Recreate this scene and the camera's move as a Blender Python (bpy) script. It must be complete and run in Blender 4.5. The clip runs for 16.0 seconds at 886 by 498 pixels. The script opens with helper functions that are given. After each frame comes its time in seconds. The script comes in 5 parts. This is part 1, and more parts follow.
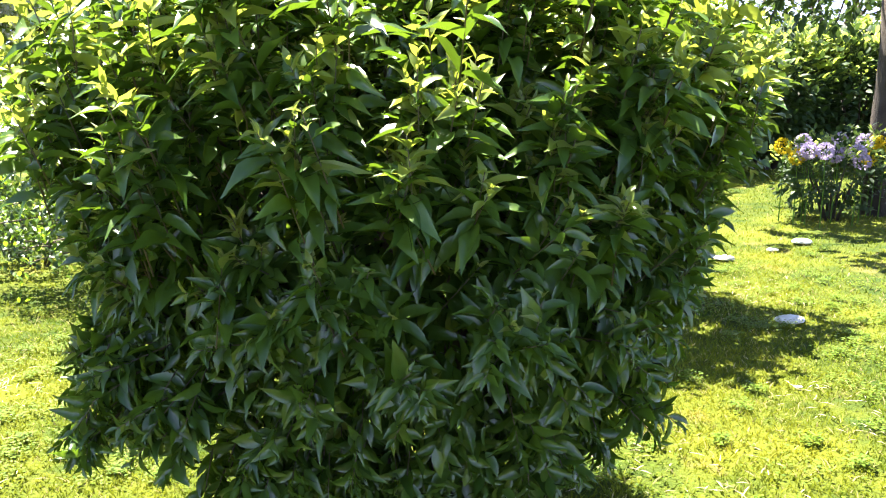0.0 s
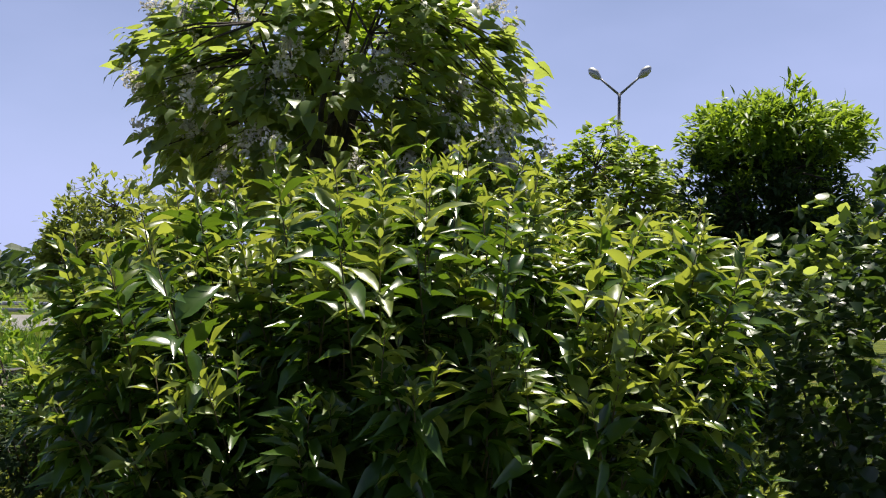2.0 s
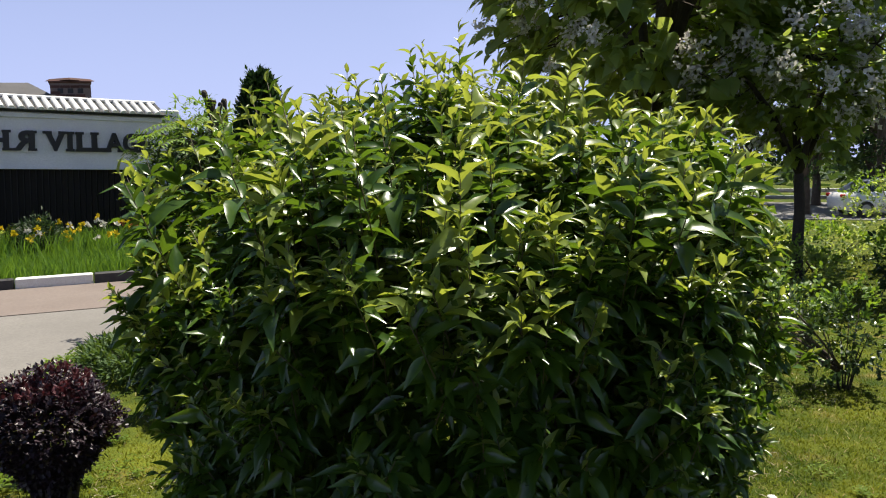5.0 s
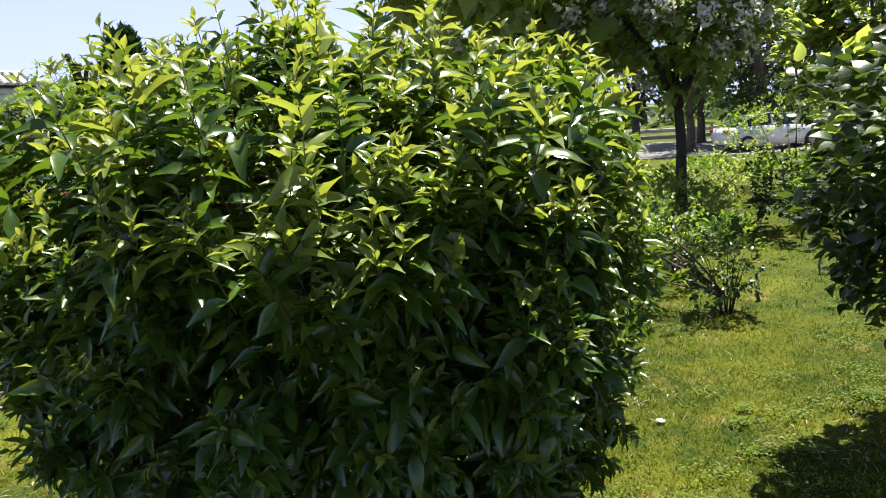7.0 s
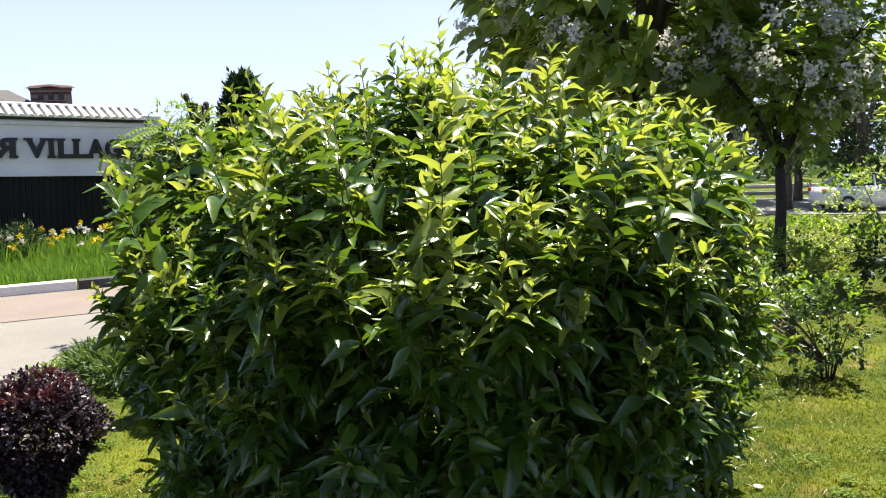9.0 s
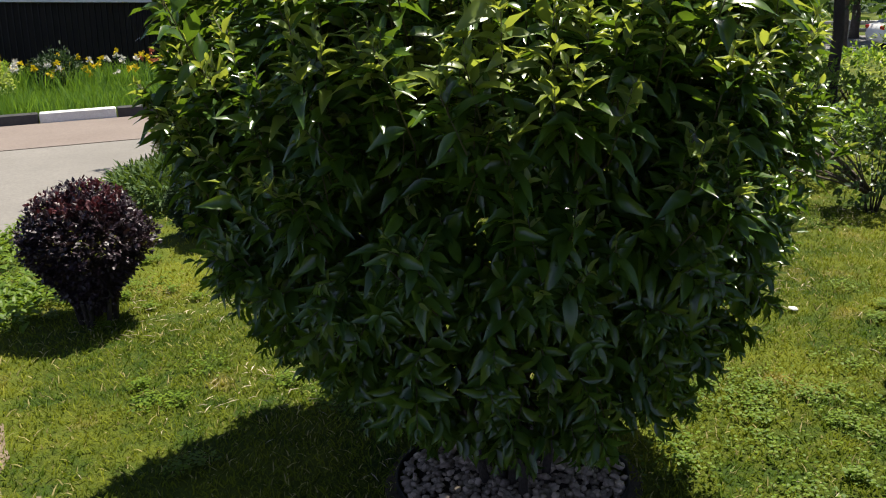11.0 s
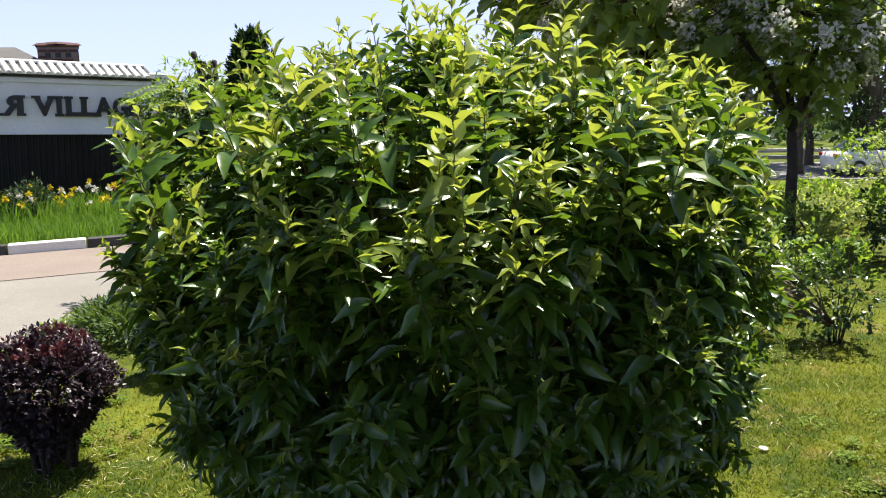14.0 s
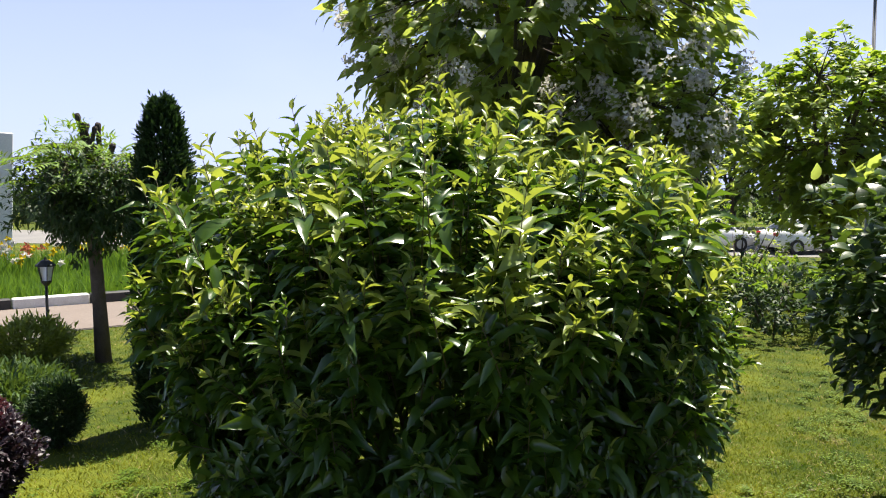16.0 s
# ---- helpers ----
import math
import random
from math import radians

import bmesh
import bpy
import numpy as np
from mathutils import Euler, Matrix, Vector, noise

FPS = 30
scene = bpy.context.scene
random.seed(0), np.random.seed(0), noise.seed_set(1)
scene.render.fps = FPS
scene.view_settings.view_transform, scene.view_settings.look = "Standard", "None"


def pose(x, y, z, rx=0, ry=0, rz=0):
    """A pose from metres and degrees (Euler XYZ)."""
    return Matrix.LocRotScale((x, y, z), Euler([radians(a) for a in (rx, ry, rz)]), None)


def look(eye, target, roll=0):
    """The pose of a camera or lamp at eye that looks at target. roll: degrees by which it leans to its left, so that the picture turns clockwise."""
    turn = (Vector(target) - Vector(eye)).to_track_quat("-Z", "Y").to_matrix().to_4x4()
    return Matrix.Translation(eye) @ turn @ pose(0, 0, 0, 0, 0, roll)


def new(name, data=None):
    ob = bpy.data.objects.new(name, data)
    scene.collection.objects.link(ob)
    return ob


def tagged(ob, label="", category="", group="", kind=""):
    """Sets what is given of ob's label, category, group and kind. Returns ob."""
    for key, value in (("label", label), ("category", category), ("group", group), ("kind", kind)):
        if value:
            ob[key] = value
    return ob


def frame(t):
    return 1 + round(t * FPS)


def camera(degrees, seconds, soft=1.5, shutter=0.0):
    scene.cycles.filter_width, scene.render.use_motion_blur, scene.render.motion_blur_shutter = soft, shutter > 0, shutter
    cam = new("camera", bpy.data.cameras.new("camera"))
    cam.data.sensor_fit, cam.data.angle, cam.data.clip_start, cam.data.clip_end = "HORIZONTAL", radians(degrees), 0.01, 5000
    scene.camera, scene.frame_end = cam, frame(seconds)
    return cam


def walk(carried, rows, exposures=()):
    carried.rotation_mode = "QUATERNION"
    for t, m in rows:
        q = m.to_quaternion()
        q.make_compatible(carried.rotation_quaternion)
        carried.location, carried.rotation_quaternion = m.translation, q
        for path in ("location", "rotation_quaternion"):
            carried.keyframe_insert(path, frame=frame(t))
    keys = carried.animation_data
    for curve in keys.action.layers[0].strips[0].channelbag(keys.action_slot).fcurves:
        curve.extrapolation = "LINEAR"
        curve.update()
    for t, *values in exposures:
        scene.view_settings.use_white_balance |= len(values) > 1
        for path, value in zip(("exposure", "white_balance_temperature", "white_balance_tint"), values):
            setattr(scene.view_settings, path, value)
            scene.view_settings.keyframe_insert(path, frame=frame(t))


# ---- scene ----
cam = camera(53.9, 16.0, soft=1.1)
PATH = [
    (0, (0.458, 0.235, 1.468), (0.409, 2.194, 1.069), -0.8),
    (0.5, (0.845, 0.36, 1.507), (0.356, 2.263, 1.135), -1.5),
    (1, (1.197, 0.56, 1.576), (0.425, 2.383, 1.294), -0.6),
    (1.5, (1.644, 0.664, 1.708), (0.481, 2.288, 1.619), 0.7),
    (1.6, (1.721, 0.704, 1.721), (0.524, 2.306, 1.678), 0.5),
    (2, (1.955, 0.856, 1.714), (0.658, 2.379, 1.742), 0.9),
    (2.5, (2.209, 1.024, 1.714), (0.687, 2.321, 1.739), 1.4),
    (3, (2.408, 1.173, 1.688), (0.758, 2.295, 1.549), 0.9),
    (3.2, (2.439, 1.227, 1.678), (0.748, 2.278, 1.491), 0.1),
    (5.3, (2.777, 1.705, 1.781), (0.926, 2.431, 1.56), -1.5),
    (5.5, (2.771, 1.711, 1.78), (0.919, 2.438, 1.573), -1.6),
    (6, (2.77, 1.746, 1.731), (0.922, 2.474, 1.494), -2.9),
    (6.5, (2.768, 1.769, 1.717), (0.954, 2.547, 1.399), -4.2),
    (7, (2.756, 1.796, 1.719), (1.018, 2.723, 1.377), -4.5),
    (7.5, (2.766, 1.777, 1.689), (1.04, 2.711, 1.306), -5.3),
    (8, (2.759, 1.728, 1.688), (1.005, 2.558, 1.203), -5.2),
    (8.5, (2.782, 1.696, 1.731), (0.961, 2.465, 1.423), -3.3),
    (8.7, (2.782, 1.685, 1.754), (0.95, 2.455, 1.524), -2.4),
    (10.8, (2.764, 1.663, 1.691), (0.926, 2.338, 1.284), -1.8),
    (11, (2.767, 1.655, 1.64), (0.969, 2.309, 1.056), -2.1),
    (11.5, (2.779, 1.644, 1.593), (1.044, 2.27, 0.821), -2.8),
    (12, (2.782, 1.659, 1.582), (1.064, 2.278, 0.766), -3.9),
    (12.5, (2.769, 1.666, 1.645), (1.01, 2.33, 0.963), -3.8),
    (13, (2.756, 1.674, 1.706), (0.948, 2.39, 1.24), -2.5),
    (13.5, (2.764, 1.671, 1.728), (0.941, 2.406, 1.355), -1.9),
    (14, (2.771, 1.673, 1.745), (0.943, 2.419, 1.429), -2.0),
    (14.5, (2.755, 1.674, 1.741), (0.953, 2.487, 1.441), -1.9),
    (15, (2.71, 1.543, 1.72), (0.996, 2.523, 1.404), -1.4),
    (15.5, (2.684, 1.317, 1.737), (1.010, 2.375, 1.431), -1.6),
    (16, (2.728, 1.102, 1.764), (1.061, 2.195, 1.602), -0.1),
]
EXPO = [(0, 3.0), (0.6, 2.95), (1.1, 2.45), (1.5, 1.65), (2.0, 0.75), (3.0, 0.42), (3.2, 0.45), (5.4, 0.90), (6.2, 0.98), (7.0, 1.40), (7.9, 2.0), (8.6, 1.80), (10.8, 0.90), (11.5, 1.72), (12.1, 2.10), (12.6, 2.35), (13.0, 2.28), (13.5, 1.75), (14.0, 1.42), (14.6, 1.28), (15.0, 1.30), (15.5, 1.50), (16, 1.30)]
walk(cam, [(t, look(eye, target, roll)) for t, eye, target, roll in PATH], EXPO)

# ---- daylight ----
SUN_EL, SUN_DIR = 68.0, Vector((-0.45, 0.89, 0.0)).normalized()
world = bpy.data.worlds.new("sky")
scene.world = world
world.use_nodes = True
wn, wl = world.node_tree.nodes, world.node_tree.links
sky = wn.new("ShaderNodeTexSky")
sky.sky_type, sky.sun_disc = "NISHITA", False
sky.sun_elevation, sky.sun_rotation = radians(SUN_EL), math.atan2(SUN_DIR.x, SUN_DIR.y)
sky.air_density, sky.dust_density, sky.ozone_density = 0.8, 0.2, 2.5
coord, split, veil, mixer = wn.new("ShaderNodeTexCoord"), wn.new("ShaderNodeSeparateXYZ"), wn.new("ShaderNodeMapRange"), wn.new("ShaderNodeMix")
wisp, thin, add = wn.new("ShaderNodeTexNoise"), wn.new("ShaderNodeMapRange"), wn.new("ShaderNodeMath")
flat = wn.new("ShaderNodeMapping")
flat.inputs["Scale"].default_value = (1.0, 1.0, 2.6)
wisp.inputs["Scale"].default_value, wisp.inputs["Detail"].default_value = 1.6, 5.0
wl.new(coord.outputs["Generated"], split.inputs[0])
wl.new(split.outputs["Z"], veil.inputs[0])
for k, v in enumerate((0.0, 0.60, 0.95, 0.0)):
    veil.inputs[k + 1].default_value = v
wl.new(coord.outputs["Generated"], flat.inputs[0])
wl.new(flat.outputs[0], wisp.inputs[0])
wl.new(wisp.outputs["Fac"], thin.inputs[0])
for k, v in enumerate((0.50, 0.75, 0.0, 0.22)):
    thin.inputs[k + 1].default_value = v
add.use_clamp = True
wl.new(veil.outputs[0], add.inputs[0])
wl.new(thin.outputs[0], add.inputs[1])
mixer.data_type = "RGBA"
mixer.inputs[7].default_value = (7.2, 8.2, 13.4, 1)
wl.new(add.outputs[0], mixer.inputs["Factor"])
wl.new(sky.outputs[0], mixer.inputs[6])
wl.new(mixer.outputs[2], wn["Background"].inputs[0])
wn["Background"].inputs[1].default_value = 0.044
sun = new("sun", bpy.data.lights.new("sun", "SUN"))
sun.data.energy, sun.data.angle, sun.data.color = 5.0, radians(0.55), (1.0, 0.93, 0.80)
sd = (SUN_DIR * math.cos(radians(SUN_EL)) + Vector((0, 0, math.sin(radians(SUN_EL))))).normalized()
sun.matrix_world = look(sd * 60, (0, 0, 0))


# ---- materials ----
def nodes_of(name):
    m = bpy.data.materials.new(name)
    m.use_nodes = True
    t = m.node_tree
    return m, t.nodes, t.links, t.nodes["Principled BSDF"], t.nodes["Material Output"]


def noise_tex(n, l, scale, detail=3.0, obj=False, rough=0.6):
    c = n.new("ShaderNodeTexCoord")
    t = n.new("ShaderNodeTexNoise")
    t.inputs["Scale"].default_value, t.inputs["Detail"].default_value, t.inputs["Roughness"].default_value = scale, detail, rough
    if obj:
        l.new(c.outputs["Object"], t.inputs["Vector"])
    else:
        g = n.new("ShaderNodeNewGeometry")
        l.new(g.outputs["Position"], t.inputs["Vector"])
    return t.outputs["Fac"]


def mapped(n, l, out, a, b, c=0.0, d=1.0):
    r = n.new("ShaderNodeMapRange")
    for k, v in enumerate((a, b, c, d)):
        r.inputs[k + 1].default_value = v
    l.new(out, r.inputs[0])
    return r.outputs[0]


def mix_col(n, l, fac, a, b):
    m = n.new("ShaderNodeMix")
    m.data_type = "RGBA"
    for sock, v in ((m.inputs["Factor"], fac), (m.inputs[6], a), (m.inputs[7], b)):
        if isinstance(v, (int, float)):
            sock.default_value = v
        elif isinstance(v, tuple):
            sock.default_value = (*v, 1)
        else:
            l.new(v, sock)
    return m.outputs[2]


def random_value(n, l):
    """A number for each leaf or piece, be it an island of a joined mesh or an object of its own."""
    g, o, a, f = n.new("ShaderNodeNewGeometry"), n.new("ShaderNodeObjectInfo"), n.new("ShaderNodeMath"), n.new("ShaderNodeMath")
    f.operation = "FRACT"
    l.new(g.outputs["Random Per Island"], a.inputs[0])
    l.new(o.outputs["Random"], a.inputs[1])
    l.new(a.outputs[0], f.inputs[0])
    return f.outputs[0]


def bumped(n, l, bsdf, height, strength, distance=0.01):
    b = n.new("ShaderNodeBump")
    b.inputs["Strength"].default_value, b.inputs["Distance"].default_value = strength, distance
    l.new(height, b.inputs["Height"])
    l.new(b.outputs[0], bsdf.inputs["Normal"])


def leaf_mat(name, dark, light, through_col, share=0.35, rough=0.38, spec=0.5, vein=120.0):
    m, n, l, p, out = nodes_of(name)
    r = random_value(n, l)
    col = mix_col(n, l, r, dark, light)
    blot = mapped(n, l, noise_tex(n, l, vein, 2.0), 0.35, 0.7, 0.0, 0.35)
    col = mix_col(n, l, blot, col, tuple(c * 0.6 for c in dark))
    l.new(col, p.inputs["Base Color"])
    p.inputs["Roughness"].default_value, p.inputs["Specular IOR Level"].default_value = rough, spec
    bumped(n, l, p, noise_tex(n, l, vein * 0.5, 2.0), 0.25, 0.004)
    tr, mx = n.new("ShaderNodeBsdfTranslucent"), n.new("ShaderNodeMixShader")
    tc = mix_col(n, l, r, tuple(c * 0.75 for c in through_col), through_col)
    l.new(tc, tr.inputs[0])
    mx.inputs[0].default_value = share
    l.new(p.outputs[0], mx.inputs[1])
    l.new(tr.outputs[0], mx.inputs[2])
    l.new(mx.outputs[0], out.inputs[0])
    return m


def plain(name, a, b, rough=0.7, scale=8.0, fine=60.0, bump=0.3, metal=0.0, spec=0.5, each=0.0, depth=0.005):
    """Two tones in large stains and fine grain, with relief; each: how far single pieces differ."""
    m, n, l, p, out = nodes_of(name)
    f = mapped(n, l, noise_tex(n, l, scale, 4.0), 0.3, 0.7)
    col = mix_col(n, l, f, a, b)
    g = mapped(n, l, noise_tex(n, l, fine, 3.0), 0.35, 0.75, 0.0, 0.5)
    col = mix_col(n, l, g, col, tuple(c * 0.62 for c in a))
    if each:
        h = n.new("ShaderNodeHueSaturation")
        l.new(mapped(n, l, random_value(n, l), 0, 1, 1 - each, 1 + each), h.inputs["Value"])
        l.new(col, h.inputs["Color"])
        col = h.outputs[0]
    l.new(col, p.inputs["Base Color"])
    p.inputs["Roughness"].default_value, p.inputs["Metallic"].default_value, p.inputs["Specular IOR Level"].default_value = rough, metal, spec
    if bump:
        bumped(n, l, p, noise_tex(n, l, fine, 4.0), bump, depth)
    return m


def lawn_mat(name, blades):
    """Grass with dry yellow patches and clover; the same patches for soil and blades."""
    m, n, l, p, out = nodes_of(name)
    patch = mapped(n, l, noise_tex(n, l, 0.9, 4.0), 0.45, 0.70)
    dry = mapped(n, l, noise_tex(n, l, 1.9, 4.0), 0.60, 0.74)
    if blades:
        r = random_value(n, l)
        col = mix_col(n, l, r, (0.072, 0.122, 0.010), (0.230, 0.262, 0.017))
        tufts = mapped(n, l, noise_tex(n, l, 6.5, 3.0), 0.46, 0.60, 0.0, 0.75)
        col = mix_col(n, l, tufts, col, (0.062, 0.118, 0.009))
        col = mix_col(n, l, mapped(n, l, patch, 0, 1, 0, 0.8), col, (0.275, 0.262, 0.020))
        col = mix_col(n, l, mapped(n, l, r, 0.90, 0.94), col, (0.42, 0.36, 0.16))
        col = mix_col(n, l, mapped(n, l, dry, 0, 1, 0, 0.7), col, (0.40, 0.30, 0.05))
        p.inputs["Roughness"].default_value, p.inputs["Specular IOR Level"].default_value = 0.6, 0.12
        tr, mx = n.new("ShaderNodeBsdfTranslucent"), n.new("ShaderNodeMixShader")
        l.new(col, tr.inputs[0])
        mx.inputs[0].default_value = 0.4
        l.new(p.outputs[0], mx.inputs[1])
        l.new(tr.outputs[0], mx.inputs[2])
        l.new(mx.outputs[0], out.inputs[0])
    else:
        fine = mapped(n, l, noise_tex(n, l, 45.0, 4.0), 0.3, 0.7)
        col = mix_col(n, l, fine, (0.030, 0.042, 0.006), (0.090, 0.115, 0.010))
        tufts = mapped(n, l, noise_tex(n, l, 6.5, 3.0), 0.46, 0.60, 0.0, 0.7)
        col = mix_col(n, l, tufts, col, (0.022, 0.050, 0.008))
        col = mix_col(n, l, mapped(n, l, patch, 0, 1, 0, 0.8), col, (0.155, 0.175, 0.016))
        col = mix_col(n, l, mapped(n, l, dry, 0, 1, 0, 0.7), col, (0.24, 0.185, 0.07))
        p.inputs["Roughness"].default_value, p.inputs["Specular IOR Level"].default_value = 0.95, 0.15
        bumped(n, l, p, noise_tex(n, l, 60.0, 4.0), 0.8, 0.03)
    l.new(col, p.inputs["Base Color"])
    return m


M_lawn, M_blade = lawn_mat("lawn_soil", False), lawn_mat("grass_blade", True)
M_old = leaf_mat("shrub_leaf", (0.028, 0.068, 0.012), (0.078, 0.142, 0.024), (0.20, 0.34, 0.02), 0.26, 0.26, 0.62, 45.0)
M_young = leaf_mat("young_leaf", (0.125, 0.18, 0.034), (0.225, 0.29, 0.058), (0.46, 0.53, 0.06), 0.40, 0.34, 0.55, 45.0)
M_cat = leaf_mat("catalpa_leaf", (0.070, 0.130, 0.040), (0.15, 0.22, 0.065), (0.50, 0.60, 0.10), 0.54, 0.38, 0.5, 60)
M_farlight = leaf_mat("pale_willow_leaf", (0.10, 0.14, 0.035), (0.19, 0.23, 0.06), (0.42, 0.48, 0.08), 0.45, 0.5, 0.4, 20)
M_catlight = leaf_mat("light_top_leaf", (0.09, 0.18, 0.025), (0.16, 0.26, 0.04), (0.40, 0.55, 0.04), 0.45, 0.45, 0.4, 60)
M_lilac = leaf_mat("lilac_leaf", (0.016, 0.038, 0.012), (0.040, 0.078, 0.020), (0.15, 0.25, 0.025), 0.24, 0.34, 0.5)
M_barb = leaf_mat("barberry_leaf", (0.016, 0.010, 0.016), (0.040, 0.022, 0.032), (0.06, 0.014, 0.02), 0.08, 0.46, 0.5)
M_barbred = leaf_mat("barberry_tip", (0.050, 0.016, 0.020), (0.11, 0.030, 0.036), (0.12, 0.025, 0.03), 0.2, 0.4, 0.5)
M_thuja = leaf_mat("thuja_spray", (0.010, 0.028, 0.010), (0.028, 0.060, 0.016), (0.05, 0.11, 0.02), 0.15, 0.6, 0.3)
M_jun = leaf_mat("juniper_spray", (0.030, 0.070, 0.018), (0.075, 0.13, 0.028), (0.18, 0.28, 0.03), 0.22, 0.6, 0.3)
M_fern = leaf_mat("fresh_green", (0.08, 0.17, 0.02), (0.16, 0.27, 0.03), (0.32, 0.48, 0.03), 0.4, 0.5, 0.4)
M_far = leaf_mat("far_foliage", (0.035, 0.075, 0.020), (0.085, 0.14, 0.035), (0.20, 0.30, 0.04), 0.35, 0.6, 0.3, 20)
M_fardark = leaf_mat("dark_far_foliage", (0.014, 0.036, 0.014), (0.04, 0.075, 0.022), (0.10, 0.17, 0.03), 0.25, 0.55, 0.3, 20)
M_clover = leaf_mat("clover_leaf", (0.070, 0.138, 0.009), (0.165, 0.240, 0.014), (0.24, 0.34, 0.02), 0.4, 0.5, 0.3)
M_tall = leaf_mat("tall_grass", (0.06, 0.15, 0.02), (0.12, 0.23, 0.03), (0.22, 0.38, 0.03), 0.4, 0.55, 0.3)
M_white = leaf_mat("white_petal", (0.66, 0.63, 0.58), (0.82, 0.80, 0.75), (0.78, 0.74, 0.68), 0.35, 0.7, 0.2)
M_yellow = leaf_mat("yellow_petal", (0.55, 0.40, 0.01), (0.72, 0.56, 0.03), (0.70, 0.55, 0.02), 0.35, 0.7, 0.2)
M_lilacpetal = leaf_mat("lilac_petal", (0.35, 0.28, 0.48), (0.62, 0.52, 0.70), (0.50, 0.42, 0.60), 0.35, 0.7, 0.2)
M_orange = leaf_mat("red_petal", (0.45, 0.10, 0.05), (0.55, 0.2, 0.1), (0.5, 0.15, 0.08), 0.3, 0.7, 0.2)
M_bark = plain("bark", (0.075, 0.055, 0.042), (0.14, 0.11, 0.085), 0.9, 9, 70, 0.9, depth=0.02)
M_darkbark = plain("dark_bark", (0.035, 0.026, 0.022), (0.075, 0.058, 0.046), 0.9, 9, 80, 0.9, depth=0.02)
M_greentwig = plain("green_twig", (0.050, 0.055, 0.018), (0.10, 0.060, 0.025), 0.6, 12, 90, 0.2)
M_soil = plain("bed_soil", (0.045, 0.034, 0.026), (0.085, 0.065, 0.05), 0.95, 7, 60, 0.9, depth=0.03)
M_earth = plain("brown_earth", (0.075, 0.056, 0.038), (0.13, 0.10, 0.07), 0.95, 9, 60, 0.9, depth=0.03)
M_barepatch = plain("dry_soil", (0.15, 0.11, 0.075), (0.26, 0.20, 0.14), 0.95, 14, 70, 0.9, depth=0.02)
M_dry = plain("dry_grass", (0.36, 0.30, 0.20), (0.50, 0.44, 0.32), 0.9, 9, 60, 0.1, each=0.3)
M_pebble = plain("pebble", (0.24, 0.190, 0.145), (0.37, 0.300, 0.235), 0.75, 18, 110, 0.5, each=0.45, spec=0.35)
M_edging = plain("black_plastic", (0.009, 0.009, 0.009), (0.018, 0.017, 0.016), 0.7, 20, 120, 0.3, spec=0.2)
M_concrete = plain("pale_concrete", (0.160, 0.150, 0.138), (0.21, 0.197, 0.180), 0.9, 0.8, 35, 0.3)
M_lane = plain("lane_paving", (0.165, 0.132, 0.115), (0.205, 0.168, 0.148), 0.9, 0.9, 30, 0.3)
M_asphalt = plain("asphalt", (0.16, 0.155, 0.15), (0.22, 0.21, 0.20), 0.9, 0.5, 40, 0.4)
M_joint = plain("joint", (0.05, 0.045, 0.04), (0.08, 0.07, 0.06), 0.95, 6, 50, 0.3)
M_kerbw = plain("white_kerb_paint", (0.68, 0.68, 0.66), (0.80, 0.80, 0.78), 0.7, 5, 60, 0.3)
M_kerbb = plain("black_kerb_paint", (0.02, 0.02, 0.022), (0.05, 0.05, 0.05), 0.6, 5, 60, 0.3)
M_render = plain("white_render", (0.70, 0.70, 0.71), (0.80, 0.80, 0.80), 0.85, 1.2, 50, 0.15)
M_slat = plain("dark_stained_wood", (0.006, 0.005, 0.005), (0.013, 0.010, 0.009), 0.75, 6, 60, 0.4, each=0.3, spec=0.25)
M_letter = plain("black_letter", (0.010, 0.010, 0.012), (0.02, 0.02, 0.022), 0.4, 6, 60, 0.05)
M_tilew = plain("white_tile", (0.62, 0.62, 0.62), (0.78, 0.78, 0.77), 0.6, 4, 40, 0.2, each=0.12)
M_tiled = plain("dark_tile_gap", (0.02, 0.02, 0.022), (0.04, 0.04, 0.04), 0.8, 4, 40, 0.2)
M_roof = plain("grey_roof", (0.060, 0.058, 0.060), (0.095, 0.092, 0.092), 0.85, 1.5, 25, 0.4)
M_brick = plain("brown_brick", (0.075, 0.035, 0.029), (0.12, 0.054, 0.043), 0.9, 4, 50, 0.5, each=0.3)
M_mortar = plain("mortar", (0.20, 0.15, 0.13), (0.26, 0.2, 0.17), 0.95, 5, 60, 0.3)
M_steel = plain("galvanised_steel", (0.36, 0.37, 0.38), (0.48, 0.49, 0.50), 0.5, 3, 40, 0.1, metal=0.6)
M_greymetal = plain("grey_painted_metal", (0.12, 0.125, 0.13), (0.18, 0.185, 0.19), 0.5, 3, 40, 0.1)
M_blackmetal = plain("black_painted_metal", (0.012, 0.012, 0.012), (0.03, 0.03, 0.03), 0.45, 9, 60, 0.1)
M_carpaint = plain("white_car_paint", (0.74, 0.75, 0.76), (0.80, 0.80, 0.80), 0.25, 0.6, 30, 0.0)
M_tyre = plain("tyre_rubber", (0.02, 0.02, 0.02), (0.035, 0.035, 0.035), 0.85, 9, 60, 0.2)
M_stone = plain("pale_stone", (0.55, 0.53, 0.49), (0.72, 0.70, 0.66), 0.85, 9, 60, 0.5, each=0.15)
M_red = plain("red_lamp_glass", (0.45, 0.02, 0.02), (0.55, 0.03, 0.03), 0.2, 3, 30, 0.0)
M_glass = bpy.data.materials.new("dark_glass")
M_glass.use_nodes = True
